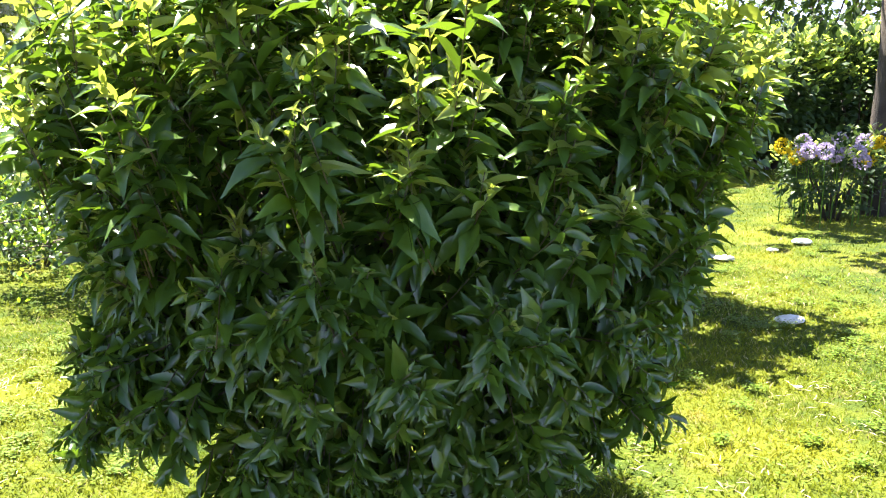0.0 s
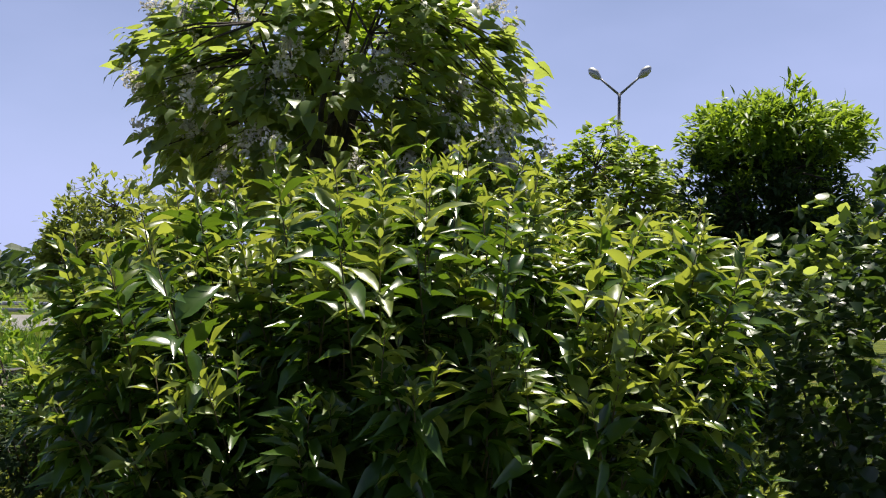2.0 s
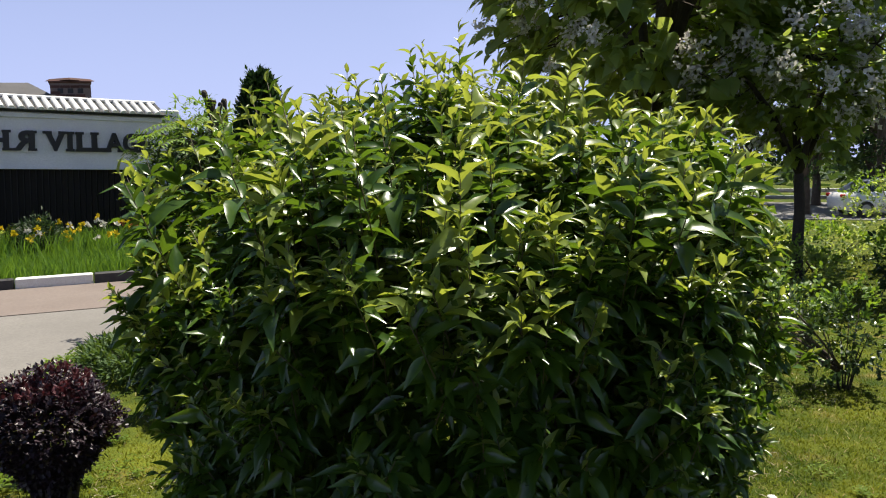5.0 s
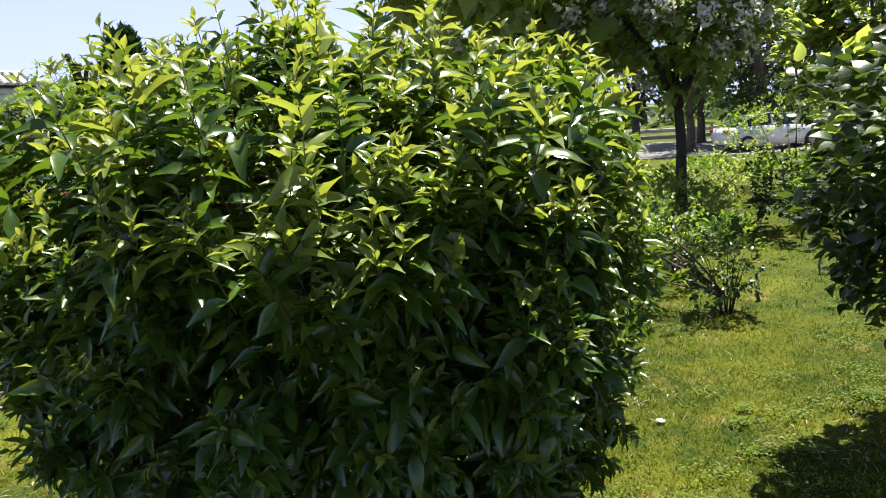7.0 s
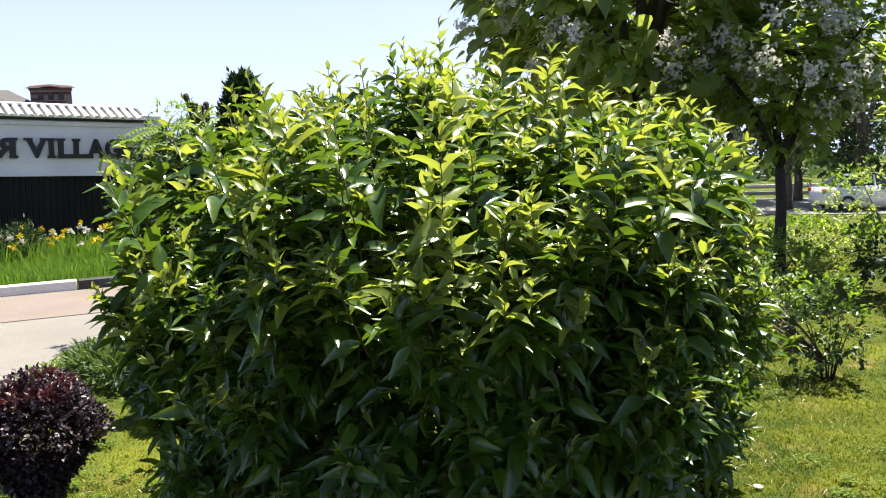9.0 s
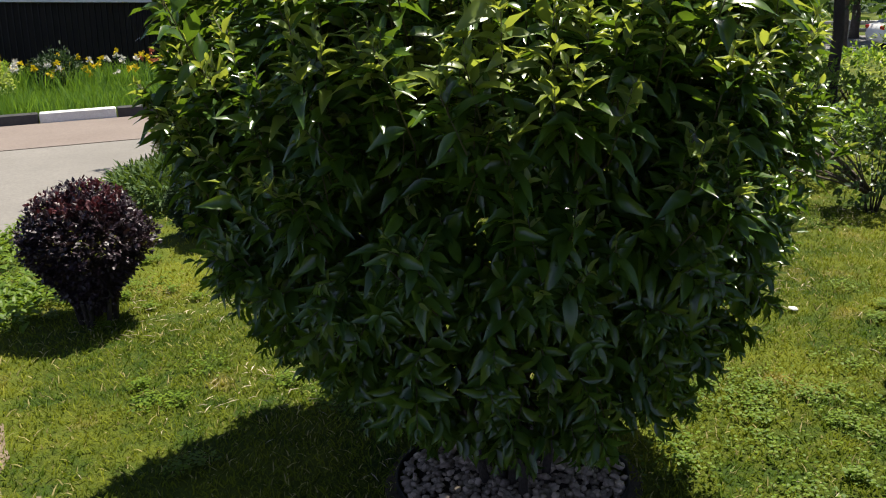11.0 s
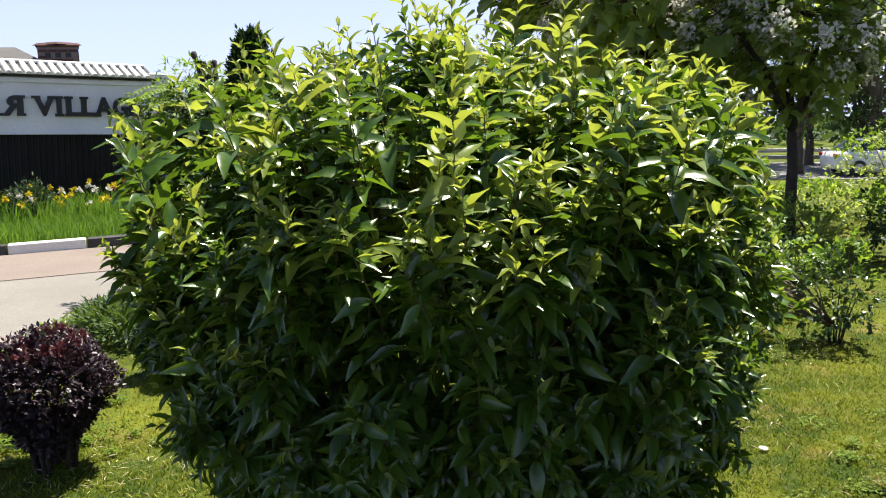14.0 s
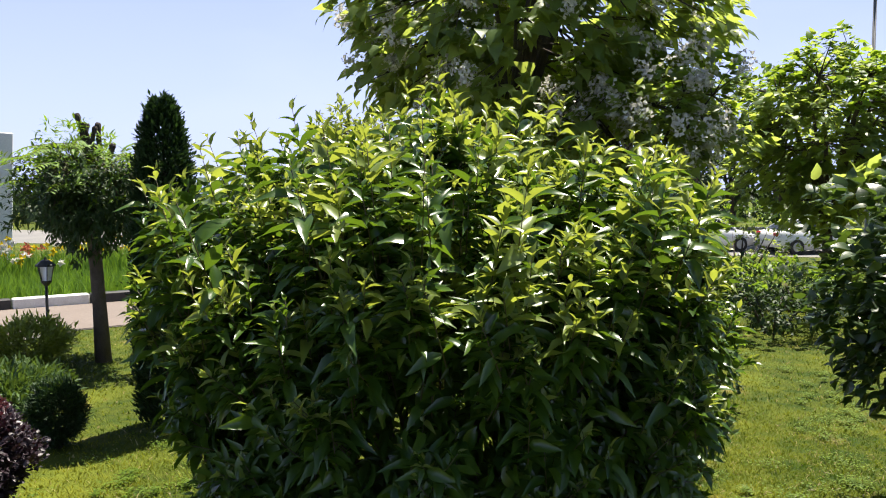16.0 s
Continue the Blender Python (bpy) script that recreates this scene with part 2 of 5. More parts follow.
_p = M_glass.node_tree.nodes["Principled BSDF"]
_p.inputs["Base Color"].default_value, _p.inputs["Roughness"].default_value = (0.02, 0.025, 0.03, 1), 0.05
M_frost = bpy.data.materials.new("lantern_glass")
M_frost.use_nodes = True
_p = M_frost.node_tree.nodes["Principled BSDF"]
_p.inputs["Base Color"].default_value, _p.inputs["Roughness"].default_value, _p.inputs["Transmission Weight"].default_value = (0.8, 0.82, 0.82, 1), 0.35, 0.6


# ---- mesh tools ----
class Geo:
    """Vertices and faces of one mesh part, gathered piece by piece."""

    def __init__(self):
        self.v, self.f = [], []

    def add(self, vs, fs):
        k = len(self.v)
        self.v += [tuple(p) for p in vs]
        self.f += [tuple(i + k for i in q) for q in fs]
        return self

    def tube(self, pts, radii, sides=6):
        pts = [Vector(p) for p in pts]
        vs, fs, ref = [], [], Vector((0.31, 0.17, 0.93))
        for i, p in enumerate(pts):
            d = (pts[min(i + 1, len(pts) - 1)] - pts[max(i - 1, 0)]).normalized()
            if abs(d.dot(ref)) > 0.97:
                ref = Vector((0.9, 0.3, 0.1))
            a = d.cross(ref).normalized()
            b = d.cross(a)
            for k in range(sides):
                w = 2 * math.pi * k / sides
                vs.append(p + (a * math.cos(w) + b * math.sin(w)) * radii[i])
        for i in range(len(pts) - 1):
            for k in range(sides):
                q = (k + 1) % sides
                fs.append((i * sides + k, i * sides + q, (i + 1) * sides + q, (i + 1) * sides + k))
        n = len(pts) - 1
        fs += [tuple(range(sides - 1, -1, -1)), tuple(n * sides + k for k in range(sides))]
        return self.add(vs, fs)

    def box(self, c, s, turn=0.0, bev=0.0):
        """A box about c of size s, turned about z, with its edges cut by bev."""
        bm = bmesh.new()
        bmesh.ops.create_cube(bm, size=1)
        bmesh.ops.scale(bm, vec=s, verts=bm.verts)
        if bev:
            bmesh.ops.bevel(bm, geom=bm.edges[:], offset=bev, segments=1, affect="EDGES")
        m = Matrix.Translation(c) @ Matrix.Rotation(turn, 4, "Z")
        bm.verts.index_update()
        self.add([m @ v.co for v in bm.verts], [[v.index for v in f.verts] for f in bm.faces])
        bm.free()
        return self

    def lathe(self, prof, sides=16, c=(0, 0, 0)):
        vs = [(c[0] + r * math.cos(2 * math.pi * k / sides), c[1] + r * math.sin(2 * math.pi * k / sides), c[2] + z) for r, z in prof for k in range(sides)]
        fs = [(i * sides + k, i * sides + (k + 1) % sides, (i + 1) * sides + (k + 1) % sides, (i + 1) * sides + k) for i in range(len(prof) - 1) for k in range(sides)]
        return self.add(vs, fs)


def mesh_of(name, v, f, mat, smooth=False):
    me = bpy.data.meshes.new(name)
    me.from_pydata(v if isinstance(v, list) else v.tolist(), [], f if isinstance(f, list) else f.tolist())
    if mat:
        me.materials.append(mat)
    if smooth:
        me.polygons.foreach_set("use_smooth", [True] * len(me.polygons))
    me.update()
    return me


def thing(name, at, label, category, group="", kind=""):
    ob = new(name)
    ob.location = at
    ob.empty_display_size = 0.05
    return tagged(ob, label, category, group, kind)


def part(name, geo, mat, parent, label="", smooth=False, kind=""):
    """One mesh object under a thing, from a Geo or a (vertices, faces) pair in the thing's own place."""
    v, f = (geo.v, geo.f) if isinstance(geo, Geo) else geo
    ob = new(name, mesh_of(name, v, f, mat, smooth))
    ob.parent = parent
    return tagged(ob, label, kind=kind)


def solid(name, geo, mat, at, label, category, group="", kind="", smooth=False):
    ob = new(name, mesh_of(name, geo.v, geo.f, mat, smooth))
    ob.location = at
    return tagged(ob, label, category, group, kind)


# ---- leaves ----
def unit(a):
    return a / np.maximum(np.linalg.norm(a, axis=-1, keepdims=True), 1e-9)


def leaf_shape(stations, fold=0.12, wave=0.0):
    """A folded blade with a midrib: stations of (along, half width); wave lifts and lowers the margins in turn."""
    v, f = [(0, 0, 0)], []
    for k, (y, w) in enumerate(stations):
        a, b = wave * math.sin(k * 2.1), wave * math.sin(k * 2.1 + 1.9)
        v += [(-w, y, fold * w * 2 + a), (0, y, 0), (w, y, fold * w * 2 + b)]
    v.append((0, 1, 0))
    f += [(0, 2, 1), (0, 3, 2)]
    n = len(stations)
    for i in range(n - 1):
        a = 1 + 3 * i
        f += [(a, a + 1, a + 4, a + 3), (a + 1, a + 2, a + 5, a + 4)]
    a, t = 1 + 3 * (n - 1), len(v) - 1
    f += [(a, a + 1, t), (a + 1, a + 2, t)]
    return np.array(v, float), f


LANCE = leaf_shape([(0.08, 0.045), (0.22, 0.145), (0.40, 0.190), (0.58, 0.172), (0.75, 0.112), (0.89, 0.044)], 0.34, 0.034)
HEART = leaf_shape([(0.05, 0.27), (0.28, 0.42), (0.58, 0.33), (0.82, 0.13)], 0.06)
OVAL = leaf_shape([(0.3, 0.26), (0.68, 0.22)], 0.1)
SPRAY = leaf_shape([(0.45, 0.13)], 0.15)
PETAL = leaf_shape([(0.55, 0.36)], 0.25)


def leaves(shape, pos, axis, up, length, width=1.0, droop=0.2):
    """Vertices and faces of many leaves: where each begins, where it points, the side that faces up, its length."""
    tv, tf = shape
    n, k = len(pos), len(tv)
    y = unit(axis)
    x = unit(np.cross(y, up))
    z = np.cross(x, y)
    loc = np.repeat(tv[None], n, 0)
    loc[:, :, 0] *= np.broadcast_to(np.asarray(width, float), (n,))[:, None]
    loc[:, :, 2] -= np.broadcast_to(np.asarray(droop, float), (n,))[:, None] * loc[:, :, 1] ** 2
    loc *= np.broadcast_to(np.asarray(length, float), (n,))[:, None, None]
    v = pos[:, None] + loc[:, :, :1] * x[:, None] + loc[:, :, 1:2] * y[:, None] + loc[:, :, 2:] * z[:, None]
    off = (np.arange(n) * k)
    quads = [q for q in tf]
    faces = [tuple(int(i + o) for i in q) for o in off for q in quads]
    return v.reshape(-1, 3).tolist(), faces


def sphere_points(rng, n):
    return unit(rng.normal(size=(n, 3)))


def lumps(p, freq, amp, seed):
    """A smooth uneven factor for each direction or place."""
    q = p * freq
    s = np.sin(q[:, 0] * 1.7 + seed) * np.cos(q[:, 1] * 1.3 - seed * 0.7) + np.sin(q[:, 2] * 1.9 + seed * 1.3) * np.cos(q[:, 0] * 1.1 + q[:, 1] * 0.9 + seed)
    return 1 + amp * s * 0.5


def tuft(rng, pos, out, k, length, shape, spread=0.9, up_pull=0.15, droop=0.35, width=1.0, flat=1.0):
    """k leaves about each place, fanning round its outward direction."""
    n = len(pos)
    P = np.repeat(pos, k, 0) + rng.normal(size=(n * k, 3)) * length * 0.35
    D = unit(np.repeat(unit(out), k, 0) + sphere_points(rng, n * k) * spread + np.array([0, 0, up_pull]))
    D = unit(D * np.array([1, 1, flat]))
    U = unit(np.repeat(out, k, 0) * 0.4 * flat + np.array([0, 0, 1.0]) + rng.normal(size=(n * k, 3)) * 0.35)
    L = length * rng.uniform(0.6, 1.15, n * k)
    return leaves(shape, P, D, U, L, width, droop * rng.uniform(0.3, 1.5, n * k))


# ---- ground and paving ----
LAWN_EDGE = [(-8.0, 9.0), (-8.0, 3.1), (-7.6, 2.35), (-6.6, 1.95), (-5.6, 1.5), (-4.6, 1.0), (-3.7, 0.72), (-3.3, 0.2), (-3.1, -0.8), (-3.0, -30)]


def ground_z(x, y):
    """Level lawn; beyond the trees the land falls gently to the far road."""
    d = -0.67 * x + 0.74 * (y - 3)
    z = -0.062 * max(0.0, d - 8.0) ** 2 / (max(0.0, d - 8.0) + 3.0) if d < 32 else -0.062 * 24.0 ** 2 / 27.0 - 0.022 * (d - 32)
    return z


def build_ground():
    rings = [0, 2, 4, 6, 8, 10, 12, 14, 16, 18, 20, 23, 26, 29, 32, 36, 42, 50, 70, 120, 300, 900]
    n = 96
    vs, fs = [(0, 3, 0)], []
    for r in rings[1:]:
        for k in range(n):
            a = 2 * math.pi * k / n
            x, y = r * math.cos(a), 3 + r * math.sin(a)
            vs.append((x, y, ground_z(x, y)))
    fs += [(0, 1 + k, 1 + (k + 1) % n) for k in range(n)]
    for i in range(len(rings) - 2):
        for k in range(n):
            a, b = 1 + i * n + k, 1 + i * n + (k + 1) % n
            fs.append((a, a + n, b + n, b))
    solid("ground", Geo().add(vs, fs), M_lawn, (0, 0, 0), "sunlit lawn ground with dry patches", "lawn", kind="structure", smooth=True)


def strip(pts_a, pts_b, z, thick):
    """A slab between two polylines."""
    n = len(pts_a)
    vs = [(*p, z) for p in pts_a] + [(*p, z) for p in pts_b] + [(*p, z - thick) for p in pts_a] + [(*p, z - thick) for p in pts_b]
    fs = []
    for i in range(n - 1):
        fs += [(i, i + 1, n + i + 1, n + i), (i, 2 * n + i, 2 * n + i + 1, i + 1), (n + i, n + i + 1, 3 * n + i + 1, 3 * n + i)]
    return Geo().add(vs, fs)


def build_paving():
    edge = LAWN_EDGE[1:]
    solid("driveway", strip(edge, [(-8.0, y) for _, y in edge], 0.012, 0.05), M_concrete, (0, 0, 0), "pale sun-bleached concrete driveway apron", "driveway", kind="structure")
    ys = [9, 6, 3, -4, -30]
    solid("road", strip([(-8.06, y) for y in ys], [(-10.2, y) for y in ys], 0.012, 0.05), M_lane, (0, 0, 0), "pinkish-grey paved lane beside the driveway", "road", kind="structure")
    solid("drain_joint", strip([(-8.0, y) for y in ys], [(-8.06, y) for y in ys], 0.006, 0.05), M_joint, (0, 0, 0), "dark joint between driveway and lane", "joint", kind="structure")
    kerb = thing("kerb", (-10.28, 0, 0), "kerb of black and white painted stones", "kerb", kind="structure")
    me = {k: mesh_of("kerb_stone", *(lambda g: (g.v, g.f))(Geo().box((0, 0, 0.04), (0.15, 0.985, 0.22), 0, 0.015)), m) for k, m in ((0, M_kerbw), (1, M_kerbb))}
    for i in range(-9, 8):
        ob = new("kerb_stone", me[i % 2])
        ob.parent, ob.location = kerb, (0, 1.13 + i, 0)


build_ground()
build_paving()

# ---- gravel ring ----
RING = (0.372, 2.752)


def ring_radius(a):
    """The bent plastic strip is a little narrower one way than the other."""
    c, s = math.cos(a + 0.38), math.sin(a + 0.38)
    return 1 / math.hypot(c / 0.340, s / 0.394)


def build_ring():
    g = Geo()
    n, prof = 64, [(-0.004, 0.0), (-0.004, 0.041), (-0.002, 0.046), (0.002, 0.046), (0.004, 0.041), (0.004, 0.0)]
    vs, fs = [], []
    for k in range(n):
        a = 2 * math.pi * k / n
        w = ring_radius(a) + 0.004 * math.sin(3 * a + 1) + 0.004 * math.sin(5 * a)
        h = 0.006 * math.sin(2 * a + 0.5)
        vs += [((w + dr) * math.cos(a), (w + dr) * math.sin(a), z + h - 0.014) for dr, z in prof]
    m = len(prof)
    fs = [(k * m + j, ((k + 1) % n) * m + j, ((k + 1) % n) * m + (j + 1) % m, k * m + (j + 1) % m) for k in range(n) for j in range(m)]
    g.add(vs, fs)
    solid("bed_edging", g, M_edging, (*RING, 0), "black plastic edging ring round the pebble bed", "edging", smooth=True)
    g, vs, fs = Geo(), [], []
    for k in range(48):
        a = 2 * math.pi * k / 48
        w = 1 + 0.10 * math.sin(3 * a + 2) + 0.07 * math.sin(7 * a) + 0.05 * math.sin(13 * a + 1)
        for r, z in ((ring_radius(a) - 0.002, 0.004), (ring_radius(a) + 0.02 * w, 0.008), (ring_radius(a) + 0.045 * w, 0.001)):
            vs.append((r * math.cos(a), r * math.sin(a), z))
    fs = [(k * 3 + j, k * 3 + j + 1, (k + 1) % 48 * 3 + j + 1, (k + 1) % 48 * 3 + j) for k in range(48) for j in range(2)]
    solid("bare_soil", g.add(vs, fs), M_earth, (*RING, 0), "dark bare soil round the edging of the pebble bed", "soil", kind="structure", smooth=True)
    bed = thing("pebble_bed", (*RING, 0), "round bed of grey pebbles under the shrub", "pebbles")
    part("soil", Geo().lathe([(0.0, 0.022), (0.2, 0.02), (0.328, 0.012), (0.33, -0.03)], 40), M_soil, bed, smooth=True)
    rng = np.random.default_rng(5)
    kinds = []
    for s in range(6):
        bm = bmesh.new()
        bmesh.ops.create_icosphere(bm, subdivisions=1, radius=1)
        sx, sy, sz = rng.uniform(0.85, 1.15), rng.uniform(0.65, 0.9), rng.uniform(0.5, 0.75)
        for v in bm.verts:
            v.co = Vector((v.co.x * sx, v.co.y * sy, v.co.z * sz)) * rng.uniform(0.80, 1.12)
        me = bpy.data.meshes.new("pebble")
        bm.to_mesh(me)
        bm.free()
        me.materials.append(M_pebble)
        me.polygons.foreach_set("use_smooth", [s % 2 == 0] * len(me.polygons))
        kinds.append(me)
    for i in range(300):
        a = rng.uniform(0, 6.283)
        r = (ring_radius(a) - 0.022) * math.sqrt(rng.uniform(0.02, 1))
        ob = new("pebble", kinds[i % 6])
        s = rng.uniform(0.013, 0.023)
        ob.parent = bed
        ob.matrix_local = pose(r * math.cos(a), r * math.sin(a), 0.026 + rng.uniform(0, 0.012), rng.uniform(-25, 25), rng.uniform(-25, 25), rng.uniform(0, 360)) @ Matrix.Diagonal((s, s, s, 1))
    g = Geo()
    for i in range(1100):
        a = rng.uniform(0, 6.283)
        r = (ring_radius(a) - 0.015) * math.sqrt(rng.uniform(0, 1))
        me = kinds[i % 6]
        s = rng.uniform(0.010, 0.018)
        mt = pose(r * math.cos(a), r * math.sin(a), 0.018 + rng.uniform(0, 0.012), rng.uniform(-25, 25), rng.uniform(-25, 25), rng.uniform(0, 360)) @ Matrix.Diagonal((s, s, s, 1))
        g.add([mt @ v.co for v in me.vertices], [tuple(p.vertices) for p in me.polygons])
    part("fine_gravel", g, M_pebble, bed, "small grey pebbles between", True, "stuff")


build_ring()


# ---- the big shrub ----
def profile_points(rng, prof, n):
    """Places on a lathe-like crown, even by area: radius, height, outward normal in (r, z)."""
    p = np.array(prof, float)
    a, b = p[:-1], p[1:]
    area = np.linalg.norm(b - a, axis=1) * (a[:, 0] + b[:, 0] + 0.05)
    s = rng.choice(len(a), n, p=area / area.sum())
    u = rng.uniform(0, 1, n)
    rz = a[s] * (1 - u[:, None]) + b[s] * u[:, None]
    d = b[s] - a[s]
    nr = unit(np.stack([d[:, 1], -d[:, 0]], 1))
    return rz, nr


def shoot_leaves(rng, base, tip_dir, length, count, size, hang):
    """Pairs of leaves up leafy shoots, each pair turned against the last: arrays of place, axis, upper side, length and age from 0 (old) to 1 (tip)."""
    n = len(base)
    d = unit(tip_dir)
    ref = np.where(np.abs(d[:, 2:]) > 0.95, np.array([[1.0, 0, 0]]), np.array([[0, 0, 1.0]]))
    a = unit(np.cross(d, ref))
    b = np.cross(d, a)
    ph = rng.uniform(0, 6.283, n)
    out = []
    for j in range(count):
        u = ((j // 2 + 0.5 + rng.uniform(-0.2, 0.2)) / (count / 2)) ** 0.85
        w = ph + (j // 2) * 1.62 + (j % 2) * 3.1416 + rng.normal(0, 0.28, n)
        side = a * np.cos(w)[:, None] + b * np.sin(w)[:, None]
        tilt = np.radians(66 - 44 * u ** 2.0 + rng.normal(0, 13, n))
        ax = d * np.cos(tilt)[:, None] + side * np.sin(tilt)[:, None]
        ax[:, 2] -= hang * (1 - 0.9 * u) + rng.uniform(-0.15, 0.15, n)
        ax = unit(ax)
        up = unit(d * 0.7 - side * 0.15 + np.array([0, 0, 0.6]) + rng.normal(0, 0.3, (n, 3)))
        L = size * (0.86 + 0.24 * math.sin(math.pi * min(1, 0.15 + u))) * rng.uniform(0.68, 1.22, n) * (1 - 0.62 * max(0, u - 0.62) / 0.38)
        out.append((base + d * (length * u)[:, None], ax, up, L, np.full(n, u)))
    return [np.concatenate([o[i] for o in out]) for i in range(5)]


SHRUB_PROFILE = [(0.24, 0.26), (0.40, 0.31), (0.54, 0.38), (0.65, 0.47), (0.74, 0.60), (0.82, 0.76), (0.89, 0.95), (0.94, 1.12), (0.97, 1.30), (0.96, 1.46), (0.86, 1.59), (0.64, 1.71), (0.36, 1.79), (0.0, 1.82)]
LEAN = np.array([-0.13, -0.01, 0.0])


def build_shrub():
    rng = np.random.default_rng(11)
    ob = thing("garden_shrub", (*RING, 0), "tall leafy green shrub with bright young shoots in a pebble ring", "shrub")
    n = 2350
    rz, nr = profile_points(rng, SHRUB_PROFILE, n)
    th = rng.uniform(0, 6.283, n)
    e = np.stack([np.cos(th), np.sin(th), np.zeros(n)], 1)
    P = e * rz[:, :1] + np.array([0, 0, 1.0]) * rz[:, 1:]
    P[:, :2] *= lumps(P, 3.4, 0.13, 1.3)[:, None]
    P[:, :2] *= 1 + 0.22 * np.maximum(e[:, :2] @ np.array([-0.94, -0.25]), 0)[:, None] * np.clip((0.95 - P[:, 2:]) / 0.45, 0, 1)
    P[:, :2] *= 1 - 0.03 * np.clip(e[:, :2] @ np.array([-0.84, -0.54]), 0, 1)[:, None] ** 3 * np.clip((P[:, 2:] - 0.6) / 0.3, 0, 1)
    P[:, :2] *= 1 + 0.13 * np.maximum(e[:, :2] @ np.array([0.85, 0.53]), 0)[:, None] * np.clip((0.95 - P[:, 2:]) / 0.45, 0, 1)
    N = e * nr[:, :1] + np.array([0, 0, 1.0]) * nr[:, 1:]
    # shoots gather into leafy branches with gaps between
    hub = P[rng.choice(n, 330, replace=False)]
    hub = hub * rng.uniform(0.85, 1.035, (330, 1)) ** np.array([1, 1, 0.2])
    P = P + (hub[np.argmin(((P[:, None] - hub[None]) ** 2).sum(2), 1)] - P) * 0.45
    inset = rng.uniform(0.0, 1.0, n) ** 1.5 * 0.30 * (0.4 + 0.6 * np.clip(rz[:, 0], 0, 1))
    hi = np.clip((P[:, 2] - 0.55) / 0.6, 0, 1)
    D = unit(N * (0.85 - 0.35 * hi)[:, None] + np.array([0, 0, 1.0]) * (hi * 1.45 - 0.45)[:, None] + rng.normal(0, 0.17, (n, 3)))
    Ls = rng.uniform(0.12, 0.22, n) * (0.85 + 0.35 * hi)
    B = P - D * (Ls * 0.66)[:, None] - N * inset[:, None]
    B += LEAN * np.clip((B[:, 2:] - 0.22) / 0.55, 0, 1)
    # upright shoots that stand out of the top
    q = 120
    a, r = rng.uniform(0, 6.283, q), 0.92 * np.sqrt(rng.uniform(0.0, 1, q))
    pr = np.array(SHRUB_PROFILE[9:])
    TB = np.stack([np.cos(a) * r, np.sin(a) * r, np.interp(-r, -pr[:, 0], pr[:, 1]) - 0.10], 1) + LEAN
    TD = unit((TB - LEAN) * np.array([0.35, 0.35, 0]) + np.array([0, 0, 1.0]) + rng.normal(0, 0.1, TB.shape))
    TL = rng.uniform(0.20, 0.36, q)
    # the tallest leaders: foot beside the ring's centre, height of the tip
    lead = [(-0.37, -0.02, 2.13), (-0.34, 0.10, 2.18), (-0.38, -0.28, 2.04), (-0.27, -0.22, 1.96), (-0.10, -0.02, 1.97), (-0.25, 0.25, 1.98), (0.30, 0.32, 1.88), (0.12, -0.30, 1.90), (0.45, 0.10, 1.86), (-0.50, -0.32, 1.78), (-0.15, -0.48, 1.87), (0.70, 0.12, 1.78), (-0.56, 0.15, 1.84), (0.05, 0.45, 1.90), (-0.45, -0.15, 1.95), (-0.20, -0.30, 1.93), (-0.05, 0.15, 1.95), (-0.48, 0.08, 1.97), (-0.30, 0.02, 2.0), (0.15, 0.12, 1.92), (-0.12, 0.30, 1.93)]
    LT = np.array(lead, float)
    LD = unit((LT - np.array([-0.15, 0, 0])) * np.array([0.16, 0.16, 0]) + np.array([0, 0, 1.0]) + rng.normal(0, 0.03, LT.shape))
    LL = np.clip(LT[:, 2] - 1.60, 0.26, 0.56)
    LB = LT - LD * LL[:, None]
    shoots = ((B, D, Ls, 14, 0.083, 0.08), (TB, TD, TL, 16, 0.096, 0.03), (LB, LD, LL, 22, 0.108, 0.0))
    sets = [shoot_leaves(rng, *k) for k in shoots]
    vigour = np.concatenate([np.tile(rng.uniform(0.12, 1.05, len(k[0])), k[3]) for k in shoots])
    gay = np.concatenate([np.tile(rng.uniform(0, 1, len(k[0])) < 0.02, k[3]) for k in shoots])
    m = 9000
    rz2, nr2 = profile_points(rng, SHRUB_PROFILE, m)
    th2 = rng.uniform(0, 6.283, m)
    sc = rng.uniform(0.45, 0.88, m)
    IP = np.stack([np.cos(th2) * rz2[:, 0] * sc, np.sin(th2) * rz2[:, 0] * sc, 0.25 + (rz2[:, 1] - 0.25) * (0.5 + 0.5 * sc)], 1)
    IP = IP[(IP[:, 2] > 0.62) | (rng.uniform(0, 1, m) < 0.4)]
    m = len(IP)
    IP += LEAN * np.clip((IP[:, 2:] - 0.22) / 0.55, 0, 1)
    ID = unit(IP * np.array([1, 1, 0.1]) + rng.normal(0, 0.4, IP.shape) - np.array([0, 0, 0.5]))
    inner = (IP, ID, unit(rng.normal(0, 0.5, IP.shape) + np.array([0, 0, 1.0])), 0.085 * rng.uniform(0.7, 1.2, m), np.zeros(m))
    pos, ax, up, ln, age = [np.concatenate([k[i] for k in sets] + [inner[i]]) for i in range(5)]
    vigour, gay = np.concatenate([vigour, np.zeros(m)]), np.concatenate([gay, np.zeros(m, bool)])
    low = np.clip((1.12 - pos[:, 2]) / 0.6, 0, 1)
    ax[:, 2] -= low * rng.uniform(-0.2, 0.62, len(ln))
    ax = unit(ax)
    up = unit(up + low[:, None] * unit(pos * np.array([1, 1, 0.0]) - LEAN) * 0.18 + rng.normal(0, 0.22, up.shape))
